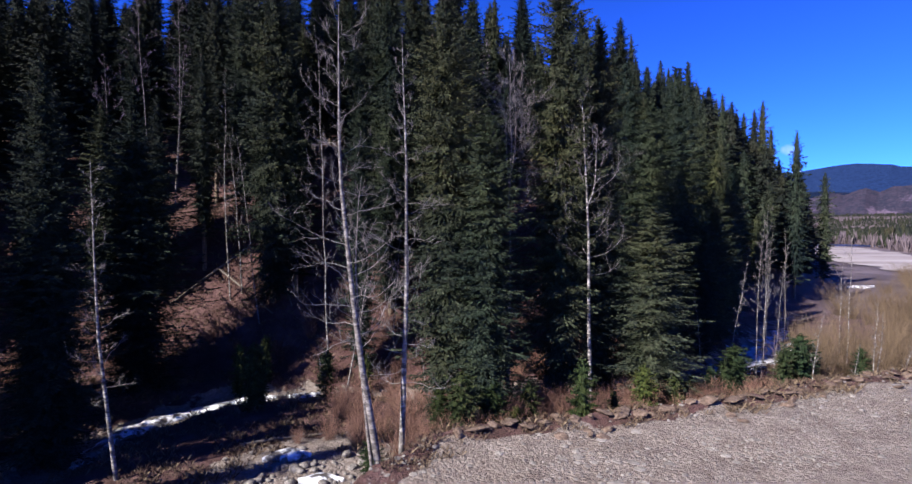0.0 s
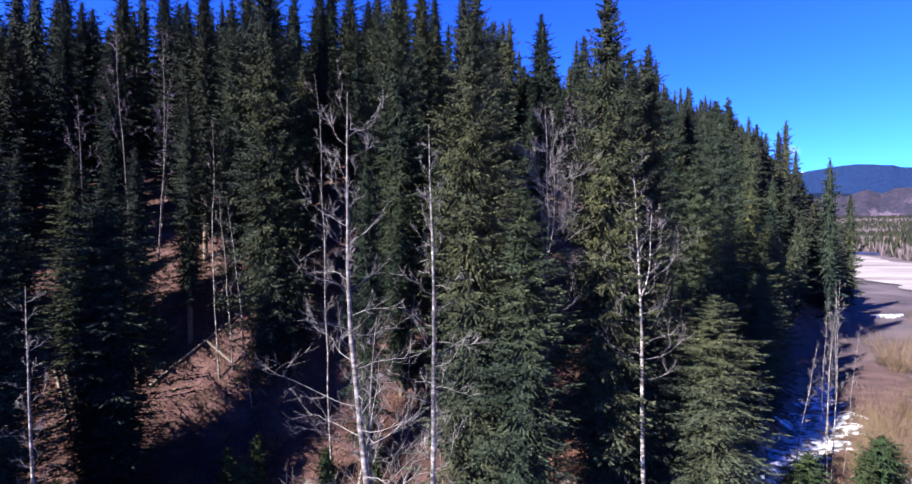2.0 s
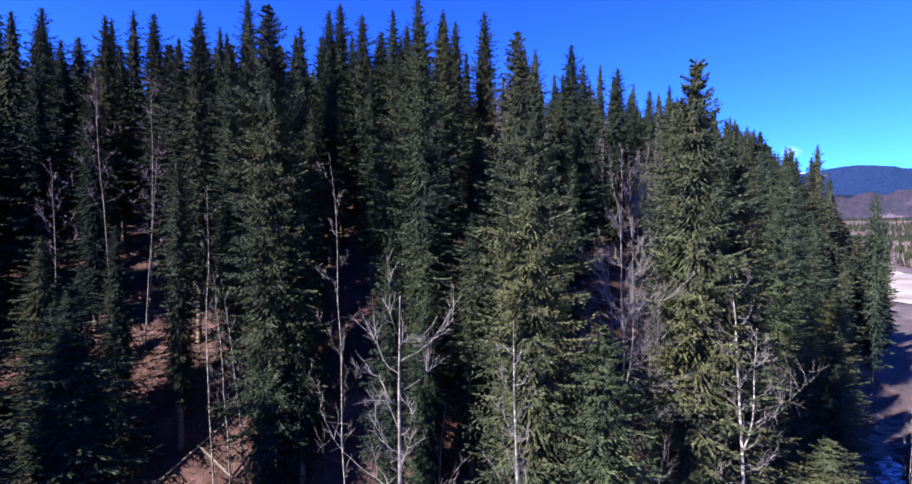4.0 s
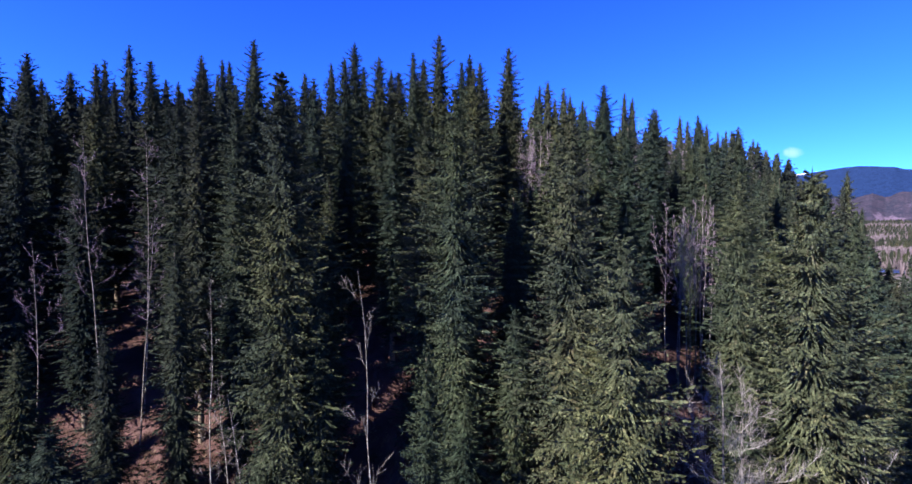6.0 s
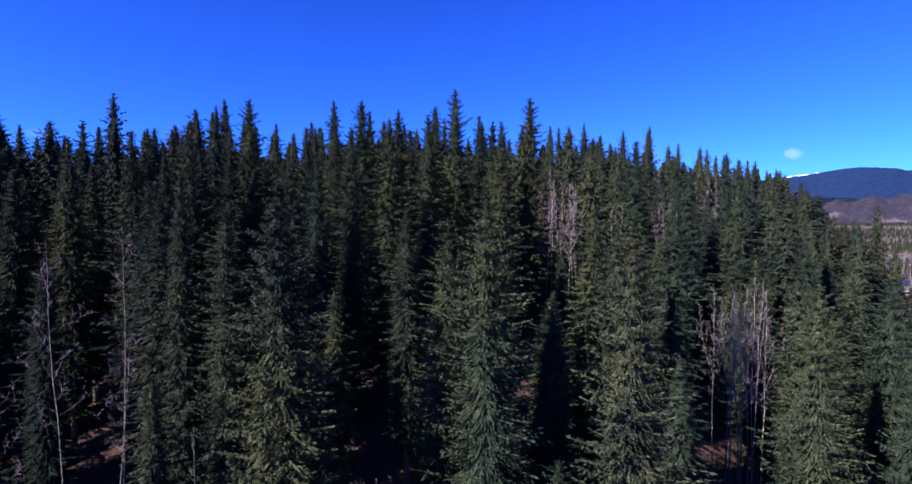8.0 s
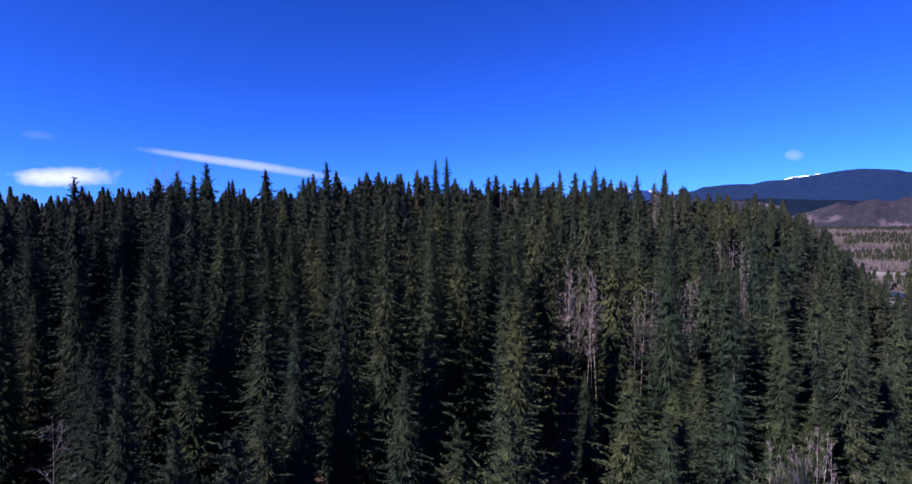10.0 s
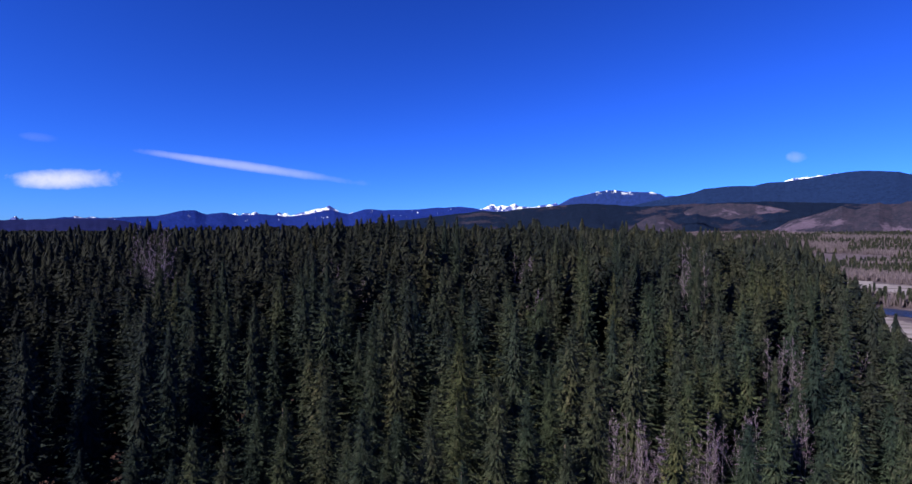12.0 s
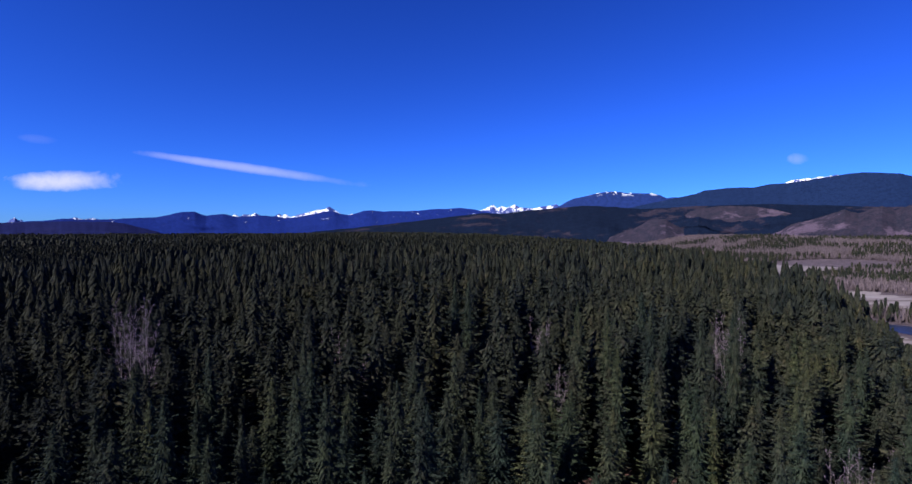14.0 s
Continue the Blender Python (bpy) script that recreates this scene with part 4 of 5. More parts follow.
def bare_tree(name, label, category, seed, x, y, tall, radius, lean=(0.0, 0.0), bow=(0.0, 0.0), first=0.3, limbs=20, reach=0.2, forks=5, twigs=4, bark=None, spray=None, group="", tilt=0.55, stems=(), split=False, wind=0.05, fine=0.006):
    """Trunk, limbs and twigs. lean: how far the tip stands off the foot; bow: how far the middle bulges; stems: heights at which the trunk splits."""
    rng = np.random.default_rng(seed)
    bark, spray = bark or BIRCH, spray or TWIG
    u = np.linspace(0, 1, 12)
    wander = np.cumsum(rng.normal(0, wind * tall / 12, (12, 2)), 0) * u[:, None]
    line = np.column_stack([lean[0] * u + bow[0] * np.sin(np.pi * u) + wander[:, 0], lean[1] * u + bow[1] * np.sin(np.pi * u) + wander[:, 1], -0.4 + (tall + 0.4) * u])
    rad = radius * (1.0 - 0.97 * u) ** 0.9 + 0.004
    trunk, big, thin = [tube(line, rad, 8)], [], []
    axes = [(line, rad, first)]
    for at in stems:
        k = int(at * 11)
        a = rng.uniform(0, 6.28)
        pts, _ = bough(rng, line[k], (0.5 * math.cos(a), 0.3 * math.sin(a), 1), tall * (1 - at) * 0.95, 0.1, 0.06, 7, 0.16)
        r2 = rad[k] * 0.75 * np.linspace(1, 0.15, len(pts))
        trunk.append(tube(pts, r2, 7))
        axes.append((pts, r2, 0.15))
    for line_, rad_, start in axes:
        count = limbs if line_ is line else limbs // 2
        n = len(line_) - 1
        a = rng.uniform(0, 6.28)
        for q in range(count):
            t = start + (0.97 - start) * (q + rng.uniform(0, 0.9)) / count
            k = min(int(t * n), n - 1)
            p = line_[k] + (line_[k + 1] - line_[k]) * (t * n - k)
            a += 2.4 + rng.uniform(-0.5, 0.5)
            rise = tilt * rng.uniform(0.3, 1.5) + 0.7 * (t - start)
            L = tall * reach * (1.08 - 0.75 * (t - start) / (1 - start)) * rng.uniform(0.55, 1.25)
            pts, r2 = bough(rng, p, (math.cos(a), math.sin(a), rise), L, max(0.006, rad_[k] * 0.13), 0.24 if split else 0.13, 7, 0.10 if split else 0.07)
            big.append([tube(pts, r2, 5)])
            for f in range(forks):
                w = rng.uniform(0.25, 0.95)
                k2 = min(int(w * 7), 6)
                d = pts[k2 + 1] - pts[k2]
                d = d / np.linalg.norm(d) + rng.normal(0, 0.55, 3) + [0, 0, 0.25]
                pts2, r3 = bough(rng, pts[k2], d / np.linalg.norm(d), L * rng.uniform(0.2, 0.45), max(0.006, r2[k2] * 0.5), 0.16, 4, 0.08)
                big[-1].append(tube(pts2, r3, 4 if split else 3))
                for g in range(twigs):
                    k3 = int(rng.integers(1, 4))
                    d = pts2[k3 + 1] - pts2[k3]
                    d = d / np.linalg.norm(d) + rng.normal(0, 0.6, 3) + [0, 0, 0.2]
                    pts3, r4 = bough(rng, pts2[k3], d / np.linalg.norm(d), L * rng.uniform(0.09, 0.22), fine, 0.15, 2 if split else 1, 0.06)
                    thin.append(tube(pts3, r4, 3))
    tree = tagged(new(name), label, category, group)
    part("trunk", mesh_of("trunk", *joined(trunk), bark, True), tree)
    if split:
        for q in big:
            part("limb", mesh_of("limb", *joined(q), LIMB, True), tree)
        tagged(part("twig_mass", mesh_of("twig_mass", *joined(thin), spray), tree, "fine leafless twigs"), kind="stuff")
    else:
        crown = part("crown", mesh_of("crown", *joined([p for q in big for p in q] + thin), spray), tree, "thin leafless limbs and twigs")
        tagged(crown, kind="stuff")
    tree.location = (x, y, float(ground(x, y)))
    tree["tall"] = float(tall)
    return tree


bare_tree("poplar_tree", "tall leafless poplar with long crooked limbs beside the creek", "tree", 3, -3.0, 19.6, 20.6, 0.17, (-1.8, 0), (-0.55, 0.1), 0.3, 44, 0.175, 6, 5, POPLAR, TWIG, "", 0.0, (), True)
bare_tree("poplar_tree", "slimmer leafless poplar stem leaning beside the taller one", "tree", 13, -3.35, 19.75, 13.5, 0.09, (-1.2, 0.2), (-0.3, 0.1), 0.45, 16, 0.16, 6, 5, POPLAR, TWIG, "", 0.4)
bare_tree("birch_tree", "tall straight leafless pale-barked birch on the stony creek bank", "tree", 5, -2.45, 21.1, 20.0, 0.14, (0.3, 0), (0.15, 0), 0.22, 42, 0.12, 5, 5, BIRCH, TWIG, "", 0.0, (), True)
bare_tree("aspen_tree", "forked white-barked leafless aspen before the dark spruces", "tree", 8, 8.5, 30.0, 20.0, 0.14, (0.0, 0.4), (0.1, 0), 0.42, 24, 0.16, 6, 5, BIRCH, TWIG, "", 0.2, (0.72,), True)
bare_tree("birch_tree", "leaning leafless white birch in the shade by the creek", "tree", 9, -14.9, 20.3, 14.2, 0.10, (-1.0, 0), (-0.2, 0), 0.25, 32, 0.12, 5, 5, BIRCH, TWIG, "", 0.15, (), True)
bare_tree("poplar_tree", "gnarled grey leafless poplar among the spruces", "tree", 21, 3.4, 31.0, 23.0, 0.12, (0.2, 0.2), (0.2, 0), 0.42, 28, 0.17, 9, 8, POPLAR, TWIG, "", 0.3, (0.6, 0.7), True)
slim = "slim birches on the slope"
for q, (x, y, h, lx) in enumerate(((-18.7, 41.0, 19.5, -1.0), (-15.9, 40.0, 15.5, -2.2), (-17.9, 41.4, 13.5, -1.0), (-9.0, 35.0, 26.5, -0.8), (-5.0, 39.5, 10.0, 0.5), (-7.2, 31.0, 9.0, 1.6), (-1.8, 33.5, 9.5, -0.9))):
    bare_tree("birch_tree", "thin leafless birch leaning on the brown slope", "tree", 30 + q, x, y, h, 0.06, (lx, 0.2), (0.1 * (q % 3 - 1), 0), 0.35, 16, 0.11, 5, 4, BIRCH, TWIG, slim, 0.6, (), False, 0.08)
for q, (x, y, h, lx) in enumerate(((-27.9, 45.8, 20.5, -0.8), (-27.0, 48.3, 19.0, 0.6), (-26.4, 46.8, 15.0, 1.2), (-31.5, 44.5, 15.0, 0.4))):
    bare_tree("birch_tree", "tall leafless birch with sparse upper limbs in the dark wood", "tree", 40 + q, x, y, h, 0.05, (lx, 0), (0.3 * (q % 2), 0), 0.5, 16, 0.14, 5, 3, POPLAR, TWIG_PINK, "birches in the dark wood", 0.5)
flat = "birches on the creek flat"
for q, (x, y, h, r, lx) in enumerate(((22.2, 29.9, 6.0, 0.07, 0.9), (31.5, 39.3, 12.0, 0.08, 0.5), (30.6, 39.0, 10.0, 0.06, 0.2), (22.2, 35.7, 12.0, 0.055, 0.3), (22.9, 36.3, 13.0, 0.055, 0.8), (24.3, 37.2, 10.0, 0.05, 0.9), (20.2, 36.0, 9.0, 0.07, 1.3),
                                      (28.2, 32.5, 6.2, 0.07, 0.3), (28.7, 33.0, 5.5, 0.06, 0.6), (30.4, 33.2, 4.2, 0.06, 1.6), (26.6, 32.3, 3.4, 0.05, 0.5), (25.8, 41.0, 11.0, 0.06, 0.2), (29.0, 46.0, 12.0, 0.06, 0.4), (34.5, 52.0, 12.0, 0.07, 0.2), (17.5, 34.2, 7.0, 0.06, -0.6))):
    bare_tree("birch_tree", "slender leafless white birch on the brushy creek flat", "tree", 60 + q, x, y, h, r * 0.5, (lx, 0.1), (0.08 * (q % 3 - 1), 0), 0.4, 16, 0.10, 5, 4, BIRCH, TWIG, flat, 0.9, (), False, 0.08)
# pale aspen clumps standing out of the spruces
for c, (cx, cy, top, n, w) in enumerate(((13.2, 55.6, 29.0, 9, 2.0), (29.0, 94.0, 39.8, 4, 1.8), (3.3, 73.6, 38.0, 9, 2.6), (-57.0, 114.7, 53.0, 6, 2.4), (-255, 362, 42.0, 10, 14.0), (43.0, 103.0, 38.0, 3, 2.4), (3.2, 129.0, 47.5, 4, 1.6), (-30.6, 122.0, 48.0, 3, 1.6), (31.0, 121.4, 50.2, 4, 2.0), (-24.0, 114.0, 46.0, 3, 1.4), (9.5, 77.0, 35.5, 8, 3.2), (15.5, 80.0, 36.0, 6, 3.0), (4.0, 117.0, 42.5, 5, 2.2), (24.0, 84.0, 35.0, 3, 2.0))):
    rng = np.random.default_rng(100 + c)
    for q in range(n):
        x, y = cx + w * (2 * (q + 0.5) / n - 1), cy + rng.uniform(-0.9, 0.9) * (n > 2)
        g = float(ground(x, y))
        bare_tree("aspen_tree", "slim leafless pinkish-white aspen in a clump among spruces", "tree", 200 + 10 * c + q, x, y, top - g - rng.uniform(0, 2.0) * (n > 2), 0.065, (rng.uniform(-0.8, 0.8), 0), (0, 0), 0.42, 20, 0.105, 6, 5, BIRCH, TWIG_PINK, "aspen clumps on the hill", 1.5, (0.6,), False, 0.06, 0.02 if cy > 300 else 0.007 if cy > 60 else 0.005)


# ---- shrubs ----
def make_shrub(seed, tall, stems, mat, label, group, spread=0.6):
    rng, tubes = np.random.default_rng(seed), []
    for q in range(stems):
        a, r = rng.uniform(0, 6.28), rng.uniform(0, 0.25) * tall * spread
        d = np.array([math.cos(a) * spread * rng.uniform(0.2, 1), math.sin(a) * spread * rng.uniform(0.2, 1), 1])
        L = tall * rng.uniform(0.6, 1.1)
        pts, rad = bough(rng, (r * math.cos(a), r * math.sin(a), -0.1), d / np.linalg.norm(d), L, 0.012, 0.12, 5, 0.02)
        tubes.append(tube(pts, rad, 3))
        for f in range(8):
            k = int(rng.integers(1, 5))
            d2 = pts[k + 1] - pts[k]
            d2 = d2 / np.linalg.norm(d2) + rng.normal(0, 0.5, 3)
            p2, r2 = bough(rng, pts[k], d2 / np.linalg.norm(d2), L * rng.uniform(0.15, 0.4), 0.006, 0.2, 1, 0.05)
            tubes.append(tube(p2, r2, 3))
    ob = tagged(new("shrub", mesh_of("shrub", *joined(tubes), mat)), label, "shrub", group)
    ob["tall"] = float(tall)
    return ob


RED = [make_shrub(300 + q, 2.0, 44, TWIG_RED, "leafless red-brown willow shrub at the foot of the slope", "willow shrubs") for q in range(3)]
OCHRE = [make_shrub(310 + q, 4.2, 60, TWIG_OCHRE, "leafless ochre willow thicket on the creek flat", "ochre willow thickets", 0.45) for q in range(2)]
rng = np.random.default_rng(12)
for x, y, h in ((25.6, 35.0, 6.0), (26.8, 35.8, 6.4), (27.6, 37.0, 5.6), (25.0, 36.5, 5.0), (31.5, 36.2, 5.0), (33.5, 37.0, 5.4), (35.5, 38.5, 5.0), (34.0, 41.0, 5.5), (38.0, 42.0, 5.0), (30.0, 42.0, 4.6), (41.0, 46.0, 5.0), (37.0, 47.0, 5.0), (45.0, 50.0, 5.0), (48, 58, 5), (29.0, 36.0, 5.6), (30.4, 38.0, 5.0), (32.5, 39.4, 5.2), (36.4, 41.0, 5.0), (33.0, 44.5, 5.0), (39.5, 44.6, 5.2), (28.6, 39.6, 4.6), (43.0, 47.5, 5.2), (36.0, 36.0, 4.4), (39.0, 38.5, 4.4), (42.5, 42.0, 4.6), (47.0, 46.0, 4.8)):
    plant(OCHRE[int(rng.integers(2))], x, y, h * 0.75, rng.uniform(0, 6.28), rng.uniform(0.9, 1.3))
for q in range(46):
    x = rng.uniform(46, 112)
    y = x + rng.uniform(-4, 22)
    if float(side_of(x, y, TOE)) < -4 and abs(float(side_of(x, y, CREEK))) > 4:
        plant(OCHRE[q % 2], x, y, rng.uniform(3, 5), rng.uniform(0, 6.28), rng.uniform(1.4, 2.0))
for q in range(34):
    x = rng.uniform(12, 34)
    y = float(np.interp(x, TOE[:, 0], TOE[:, 1])) + rng.uniform(-4.5, 2.0)
    if abs(float(side_of(x, y, CREEK))) > 2.0:
        plant(RED[q % 3], x, y, rng.uniform(1.2, 2.8), rng.uniform(0, 6.28), rng.uniform(1.0, 1.5))
for q in range(26):
    x = rng.uniform(36, 84)
    y = x * 0.95 + rng.uniform(2, 14) - 6
    if float(side_of(x, y, TOE)) < -5 and float(side_of(x, y, LIP)) > 2 and abs(float(side_of(x, y, CREEK))) > 4:
        plant(OCHRE[q % 2], x, y, rng.uniform(4, 6), rng.uniform(0, 6.28), rng.uniform(1.2, 1.7))
count = 0
while count < 185:
    x, y = (rng.uniform(-34, 26), rng.uniform(20, 47)) if count < 50 else (rng.uniform(-8, 16), rng.uniform(22, 40)) if count < 130 else (rng.uniform(-2, 24), rng.uniform(22, 32))
    s, l, c = float(side_of(x, y, TOE)), float(side_of(x, y, LIP)), float(abs(side_of(x, y, CREEK)))
    if l < 1.2 or c < 2.2 or s > 8 or math.hypot(x + 6, y - 21) < 3.5 or (x < -12 and y < 27):
        continue
    plant(RED[int(rng.integers(3))], x, y, rng.uniform(0.9, 2.3), rng.uniform(0, 6.28), rng.uniform(0.9, 1.4))
    count += 1

# young spruces along the bank
for q, (x, y, h, w) in enumerate(((6.8, 24.9, 3.9, 1.0), (11.2, 28.1, 2.9, 1.1), (13.5, 29.2, 2.4, 1.2), (19.0, 32.8, 3.0, 1.6), (18.0, 32.0, 2.4, 1.4), (0.4, 25.2, 3.3, 1.3), (-0.8, 25.6, 2.4, 1.3), (-3.7, 20.6, 1.7, 1.3), (-8.5, 32.2, 3.4, 1.0),
                                      (24.4, 34.2, 3.2, 1.5), (22.8, 33.4, 2.6, 1.4), (15.0, 30.4, 1.8, 1.3), (9.0, 26.6, 1.9, 1.2), (2.2, 26.4, 2.6, 1.4), (29.5, 35.2, 2.4, 1.4), (-12.6, 30.0, 3.6, 1.0), (-14.0, 36.0, 3.0, 1.0), (4.4, 27.8, 2.2, 1.2), (-6.5, 36.0, 2.5, 1.0), (-13.2, 32.4, 2.6, 1.1), (-15.4, 34.6, 3.2, 1.0), (3.4, 25.4, 1.6, 1.2), (16.6, 31.2, 2.2, 1.3), (-9.8, 36.6, 2.4, 1.0))):
    plant(SMALL[q % 2], x, y, h * 1.12, q * 1.3, w * 0.76)

# ---- creek, ice and stones ----
def ice_sheet(name, label, line, widths, seed, lift=0.10):
    """Old snow along a line, with a ragged rim, domed and sunk at its edge."""
    line, rng = np.array(line, float), np.random.default_rng(seed)
    n, k = 90, 22
    u = np.linspace(0, len(line) - 1, n)
    cx, cy = np.interp(u, range(len(line)), line[:, 0]), np.interp(u, range(len(line)), line[:, 1])
    w = np.interp(u, range(len(line)), widths) * (0.75 + 0.55 * wobble(cx, cy, 0.8, seed))
    tx, ty = np.gradient(cx), np.gradient(cy)
    L = np.hypot(tx, ty)
    v = np.linspace(-1, 1, k)
    rag = 1 + 0.35 * wobble(cx[:, None] + v[None] * 3, cy[:, None] - v[None] * 3, 1.1, seed) + 0.07 * rng.normal(0, 1, (n, k)) * (np.abs(v) > 0.75)
    end = np.sin(np.pi * np.linspace(0, 1, n)) ** 0.3
    off = v[None] * (w * end)[:, None] * rag
    x, y = cx[:, None] - ty[:, None] / L[:, None] * off, cy[:, None] + tx[:, None] / L[:, None] * off
    z = ground(x, y) + (lift + 0.10 * wobble(x, y, 0.8, seed)) * (1 - np.abs(v[None]) ** 3 * 1.9)
    i, j = np.meshgrid(np.arange(n - 1), np.arange(k - 1), indexing="ij")
    q = i * k + j
    me = mesh_of(name, np.stack([x, y, z], -1).reshape(-1, 3), np.stack([q, q + k, q + k + 1, q + 1], -1).reshape(-1, 4), SNOW, True)
    return tagged(new(name, me), label, "ice")


ice_sheet("ice_sheet", "patchy white ice along the shaded creek", ((-19.4, 23.5), (-19.6, 26), (-19.8, 28.3), (-19, 30.2), (-17.3, 31.9), (-15, 33.3), (-12.3, 34.4), (-9.6, 34.7)), (0.9, 1.4, 1.4, 1.3, 1.2, 1.2, 1.1, 0.5), 1, 0.2)
ice_sheet("ice_sheet", "broad sunlit white ice on the frozen creek", ((17.8, 36.6), (20.6, 38.6), (25, 42), (29.2, 46.4), (34, 53), (40, 61)), (0.8, 1.8, 3.6, 4.0, 3.0, 1.8), 2, 0.16)
ice_sheet("snow_patch", "small melting snow patch on the creek stones", ((-9.2, 22.2), (-8.2, 22.8), (-7.0, 22.9)), (0.5, 0.8, 0.5), 3, 0.22)
ice_sheet("snow_patch", "small melting snow patch on the creek stones", ((-6.9, 20.3), (-5.9, 20.7), (-4.9, 20.6)), (0.5, 0.9, 0.5), 4, 0.22)
ice_sheet("snow_patch", "white melting snow patch on the valley flat", ((79, 103), (83, 105), (87, 106)), (1.0, 2.0, 1.2), 5, 0.4)


def stone_shape(seed, detail=2):
    bm = bmesh.new()
    bmesh.ops.create_icosphere(bm, subdivisions=detail, radius=1.0)
    o = Vector((seed * 3.7, seed * 1.9, seed * 0.7))
    for p in bm.verts:
        p.co *= 1 + 0.35 * noise.noise(p.co * 0.9 + o) + 0.14 * noise.noise(p.co * 2.6 + o)
        p.co.z *= 0.62
    bm.verts.ensure_lookup_table()
    v, f = np.array([p.co for p in bm.verts]), np.array([[q.index for q in face.verts] for face in bm.faces])
    bm.free()
    return v, f


STONES = [mesh_of("rock", *stone_shape(q), WET_SHADED_ROCK, True) for q in range(6)]
rng = np.random.default_rng(21)
count = 0
while count < 150:
    x, y = (rng.normal(-6.8, 1.9), rng.normal(20.6, 1.7)) if count < 110 else (rng.uniform(-20, -8), rng.uniform(24, 33))
    if count >= 110 and abs(float(side_of(x, y, CREEK))) > 3.0 or abs(x + 2.8) < 1.0 and abs(y - 20.3) < 1.4:
        continue
    size = float(rng.lognormal(-1.95, 0.45))
    rock = tagged(new("rock", STONES[count % 6]), "rounded grey boulder in the stony creek bed", "rock", "creek boulders")
    rock.matrix_basis = Matrix.Translation((x, y, float(ground(x, y)) + size * 0.25)) @ Euler((rng.uniform(-0.4, 0.4), rng.uniform(-0.4, 0.4), rng.uniform(0, 6.28))).to_matrix().to_4x4() @ Matrix.Diagonal((size, size * rng.uniform(0.7, 1), size, 1))
    count += 1
p = rng.uniform((-8, 12), (42, 38), (20000, 2))
l = side_of(p[:, 0], p[:, 1], LIP)
p = p[(l < 1.0) & (rng.uniform(0, 1, len(p)) < 0.18 + 0.7 * (wobble(p[:, 0], p[:, 1], 1.6, 3) > 0.25)) & (l > -7.5)]
rows = np.column_stack([p, ground(p[:, 0], p[:, 1]), rng.uniform(0, 6.28, len(p)), rng.lognormal(-2.85, 0.6, len(p)).clip(0.02, 0.26), rng.lognormal(-2.85, 0.5, len(p)).clip(0.02, 0.2)])
small = [stone_shape(10 + q, 1) for q in range(3)]
tagged(new("gravel", mesh_of("gravel", *joined([scattered(*sh, rows[q::3]) for q, sh in enumerate(small)]), ROCK, False)), "loose pale grey and brown stones on the bank", "gravel", kind="stuff")

# dry grass and litter stalks over bank rim, flat and slope
p = rng.uniform((-36, 17), (40, 49), (26000, 2))
l, s, c = side_of(p[:, 0], p[:, 1], LIP), side_of(p[:, 0], p[:, 1], TOE), np.abs(side_of(p[:, 0], p[:, 1], CREEK))
p = p[(l > -1.8 + 0.7 * wobble(p[:, 0], p[:, 1], 1.7, 4)) & (c > 2.0) & (s < 11) & (wobble(p[:, 0], p[:, 1], 1.3, 8) > -0.25) & (np.hypot(p[:, 0] + 6.8, p[:, 1] - 20.6) > 3)]
blade = []
for q in range(5):
    a, b = q * 1.256, 0.35 + 0.1 * (q % 3)
    d, w = np.array([math.cos(a), math.sin(a), 0]), np.array([-math.sin(a), math.cos(a), 0]) * 0.022
    blade += [d * 0.03 - w, d * 0.03 + w, d * b * 0.55 + w * 0.7 + [0, 0, 0.7], d * b + [0, 0, 0.95 - 0.2 * (q % 2)]]
rows = np.column_stack([p, ground(p[:, 0], p[:, 1]) - 0.03, rng.uniform(0, 6.28, len(p)), rng.uniform(0.25, 0.8, len(p)), rng.uniform(0.12, 0.45, len(p))])
tagged(new("dry_grass", mesh_of("dry_grass", *scattered(np.array(blade), np.arange(20).reshape(-1, 4), rows), GRASS)), "matted dry brown grass on bank and slope", "grass", kind="stuff")


TURF = material("brown_turf", (0.12, 0.085, 0.06), 0.95)
v = noise_of(TURF, world_pos(TURF), 5, 6, 0.7)
wire(TURF, ramp(TURF, v, [(0.3, (0.03, 0.02, 0.016)), (0.5, (0.085, 0.058, 0.046)), (0.7, (0.17, 0.125, 0.10))]), base(TURF))
bump(TURF, v, 0.8, 0.1)
def clod_shape(seed):
    v, f = stone_shape(seed, 3)
    o = Vector((seed * 1.3, seed * 2.1, 0.5))
    k = np.array([1 + 0.35 * noise.noise(Vector(p) * 2.3 + o) + 0.16 * noise.noise(Vector(p) * 9.0 + o) for p in v])
    return v * k[:, None], f


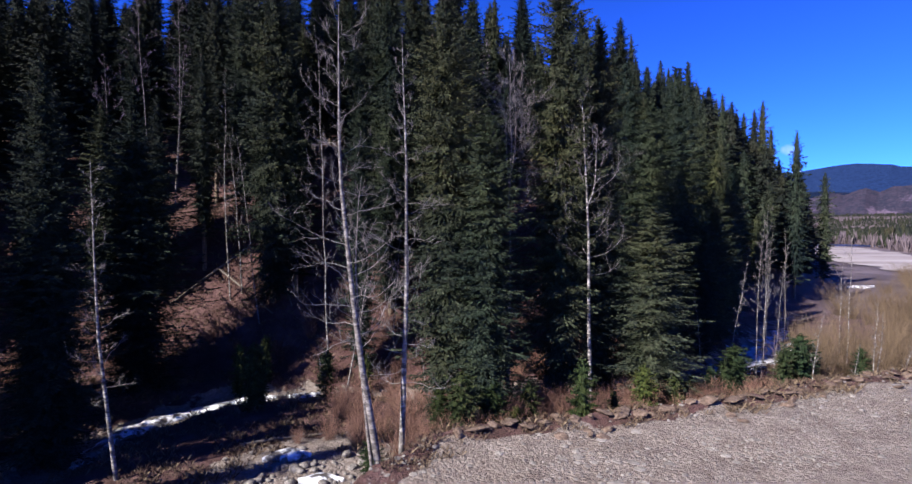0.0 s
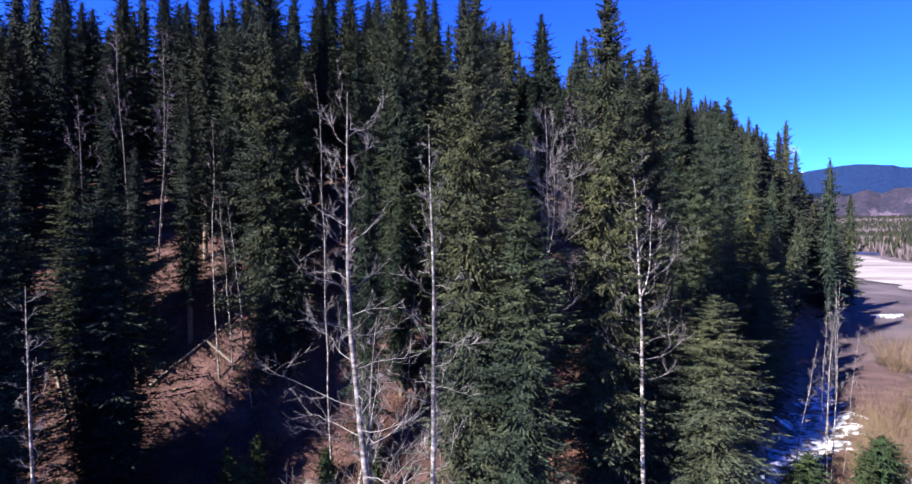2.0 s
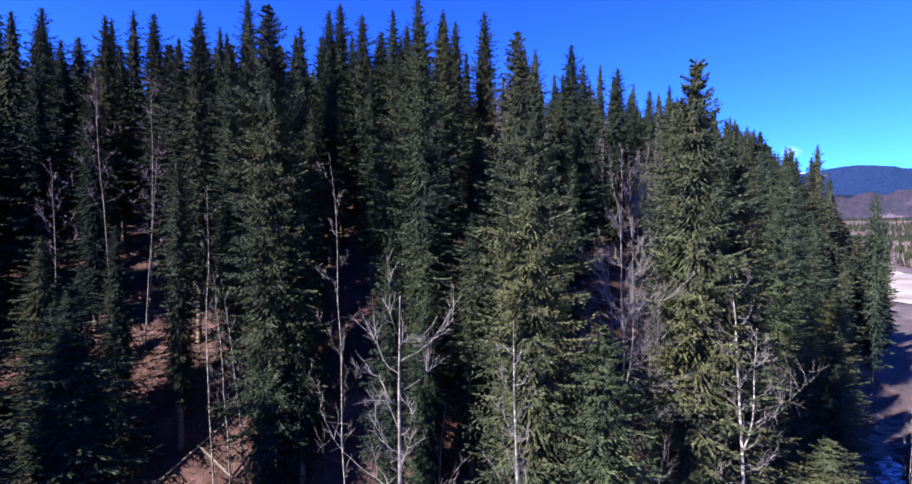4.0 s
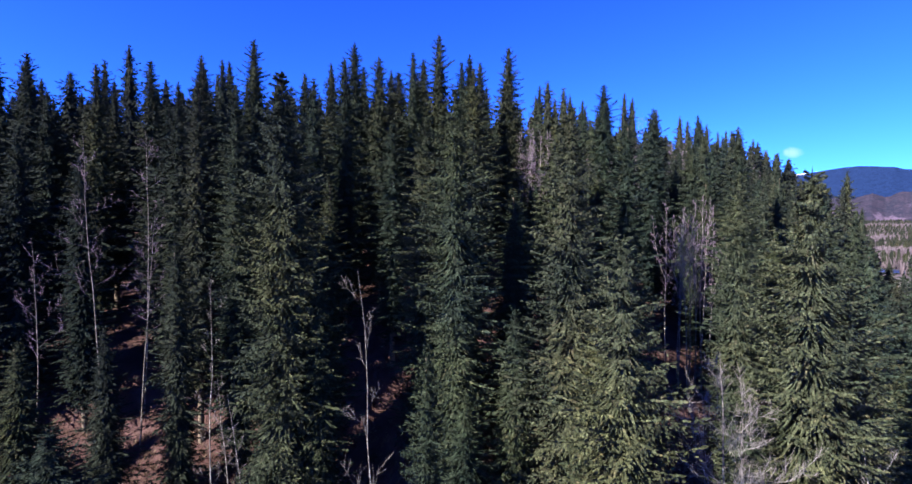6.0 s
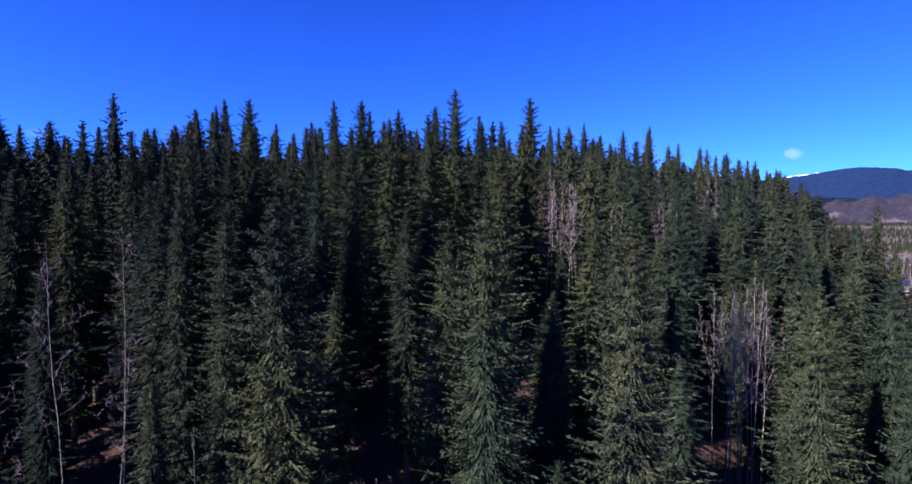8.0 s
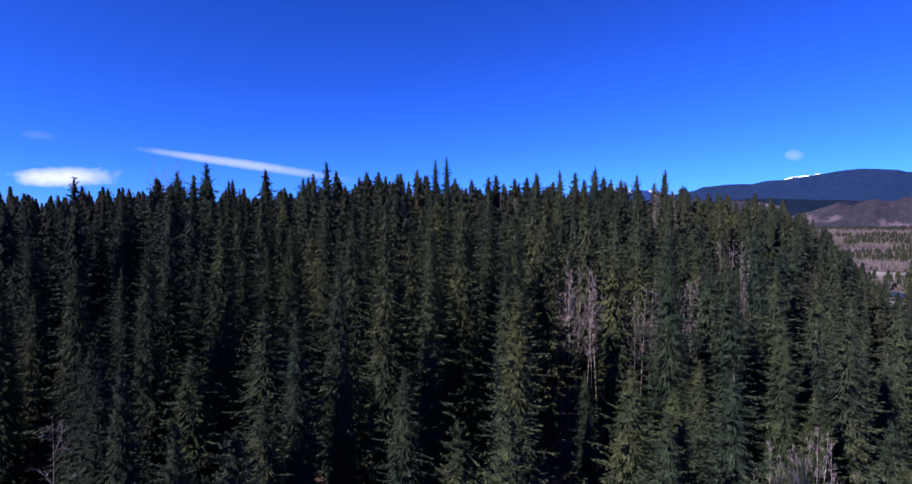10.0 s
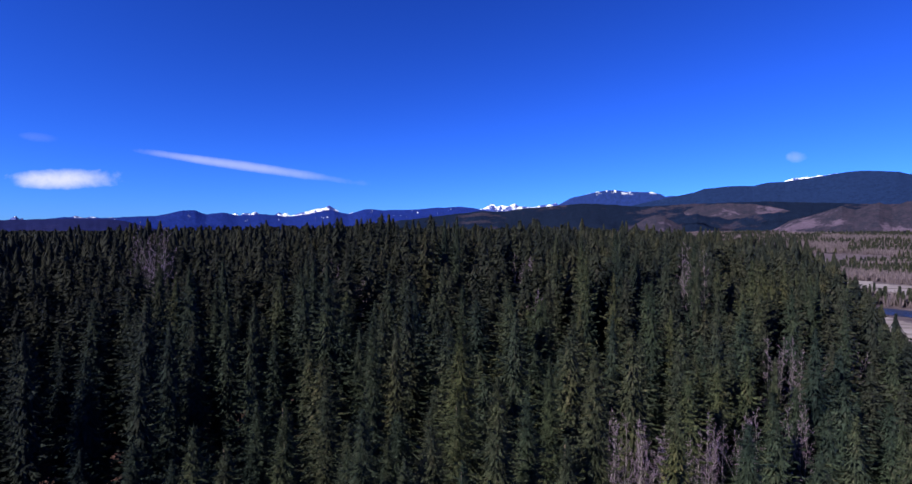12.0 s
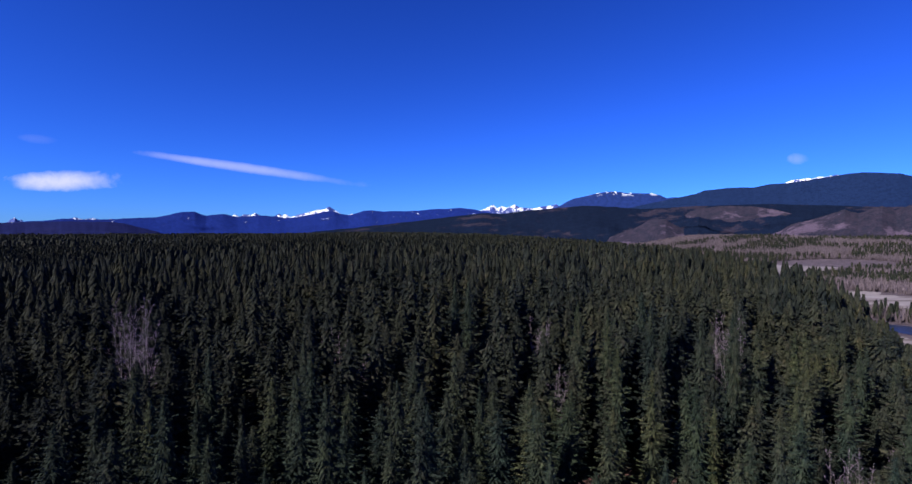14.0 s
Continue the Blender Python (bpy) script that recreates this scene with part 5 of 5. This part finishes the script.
CLODS = [mesh_of("turf_clod", *clod_shape(30 + q), TURF, True) for q in range(5)]
rng = np.random.default_rng(44)
walk_x = np.concatenate([np.arange(0.2, 32, 0.8), rng.uniform(1, 32, 24)])
for q, x in enumerate(walk_x):
    y = float(np.interp(x, LIP[:, 0], LIP[:, 1])) + (rng.uniform(-0.9, -0.3) if q < 40 else rng.uniform(-3.0, -0.8))
    w, h = (rng.uniform(0.25, 0.65), rng.uniform(0.10, 0.20)) if q < 40 else (rng.uniform(0.15, 0.4), rng.uniform(0.1, 0.22))
    clod = tagged(new("turf_clod", CLODS[q % 5]), "brown grassy turf overhanging the crumbling bank edge", "turf", "turf clods along the bank")
    clod.matrix_basis = Matrix.Translation((x, y, float(ground(x, y)) + h * 0.3)) @ Euler((rng.uniform(-0.3, 0.3), rng.uniform(-0.3, 0.3), rng.uniform(0, 6.28))).to_matrix().to_4x4() @ Matrix.Diagonal((w, w * rng.uniform(0.5, 0.9), h, 1))


def fallen_log(x0, y0, x1, y1, r, lift=0.1):
    pts = np.linspace((x0, y0, float(ground(x0, y0)) + lift), (x1, y1, float(ground(x1, y1)) + lift), 8)
    pts[:, 2] += 0.05 * np.sin(np.linspace(0, 5, 8))
    tubes = [tube(pts, r * np.linspace(1, 0.6, 8), 8)]
    for k in (2, 4, 6):
        tubes.append(tube([pts[k], pts[k] + [0.1, -0.1, 0.35]], [r * 0.25, r * 0.1], 5))
    tagged(new("fallen_log", mesh_of("fallen_log", *joined(tubes), DEADWOOD, True)), "weathered grey fallen log with broken stubs", "log", "fallen logs")


for a in ((-2.0, 21.2, 0.6, 23.4, 0.14), (-23.5, 40.5, -17.5, 44.5, 0.12), (-20.5, 42.6, -15.0, 40.5, 0.1), (-16.5, 44.5, -13.5, 40.8, 0.11), (-5.5, 38.0, -3.0, 41.2, 0.1), (-11.0, 24.0, -7.0, 26.0, 0.1), (-31, 41, -28.0, 38.6, 0.12), (-30.2, 41, -27.2, 38.4, 0.1)):
    fallen_log(*a)

# ---- the river in the valley ----
def flat_sheet(name, label, category, line, widths, mat, z):
    line = np.array(line, float)
    n, k = 120, 10
    u = np.linspace(0, len(line) - 1, n)
    cx, cy, w = (np.interp(u, range(len(line)), q) for q in (line[:, 0], line[:, 1], widths))
    tx, ty = np.gradient(cx), np.gradient(cy)
    L = np.hypot(tx, ty)
    v = np.linspace(-1, 1, k)
    rag = 1 + 0.25 * wobble(cx, cy, 14, z)[:, None] * np.sign(v)[None] + 0.12 * wobble(cx, cy, 5, 2)[:, None]
    off = v[None] * w[:, None] * rag
    x, y = cx[:, None] - ty[:, None] / L[:, None] * off, cy[:, None] + tx[:, None] / L[:, None] * off
    i, j = np.meshgrid(np.arange(n - 1), np.arange(k - 1), indexing="ij")
    q = i * k + j
    me = mesh_of(name, np.stack([x, y, np.full_like(x, z)], -1).reshape(-1, 3), np.stack([q, q + k, q + k + 1, q + 1], -1).reshape(-1, 4), mat, True)
    return tagged(new(name, me), label, category, kind="structure")


flat_sheet("gravel_bar", "pale braided gravel bars of the river", "gravel bar", BAR_NEAR, (40, 68, 76, 70, 50), BAR, -2.8)
flat_sheet("gravel_bar", "pale gravel bar in the far river bend", "gravel bar", BAR_FAR, (50, 95, 100, 40), BAR, -2.8)
flat_sheet("gravel_bar", "pale gravel flat at the foot of the wooded hill", "gravel bar", BAR_FOOT, (14, 18, 20, 16, 5), BAR, -2.75)
flat_sheet("water", "dark blue shallow river between gravel bars", "river", RIVER, (10, 12, 16, 16, 12, 8, 7, 6, 6, 6), WATER, -2.7)
# grey leafless thickets of the valley floor
p = rng.uniform((45, 70), (1500, 1800), (190000, 2))
s = side_of(p[:, 0], p[:, 1], TOE)
d = np.hypot(p[:, 0], p[:, 1])
p = p[(s < -10) & ~bars(p[:, 0], p[:, 1]) & (d > 230) & (wobble(p[:, 0], p[:, 1], 45, 6) > -0.55) & (p[:, 0] < 40 + 1.0 * p[:, 1])]
r = np.random.default_rng(2)
stalk = []
for q in range(5):
    a, b = q * 2.4, r.uniform(0.25, 0.5)
    d, w = np.array([math.cos(a), math.sin(a), 0]), np.array([-math.sin(a), math.cos(a), 0]) * 0.085
    stalk += [d * 0.1 - w, d * 0.1 + w, d * b + w * 0.3 + [0, 0, r.uniform(0.7, 1.0)], d * b - w * 0.3 + [0, 0, 0.75]]
brush = np.array(stalk), np.arange(20).reshape(-1, 4)
rows = np.column_stack([p, ground(p[:, 0], p[:, 1]) - 0.2, rng.uniform(0, 6.28, len(p)), rng.uniform(5, 9, len(p)), rng.uniform(4, 11, len(p))])
tagged(new("valley_thicket", mesh_of("valley_thicket", *scattered(*brush, rows), VALLEY_TWIG)), "grey-brown leafless thickets across the valley floor", "thicket", kind="stuff")
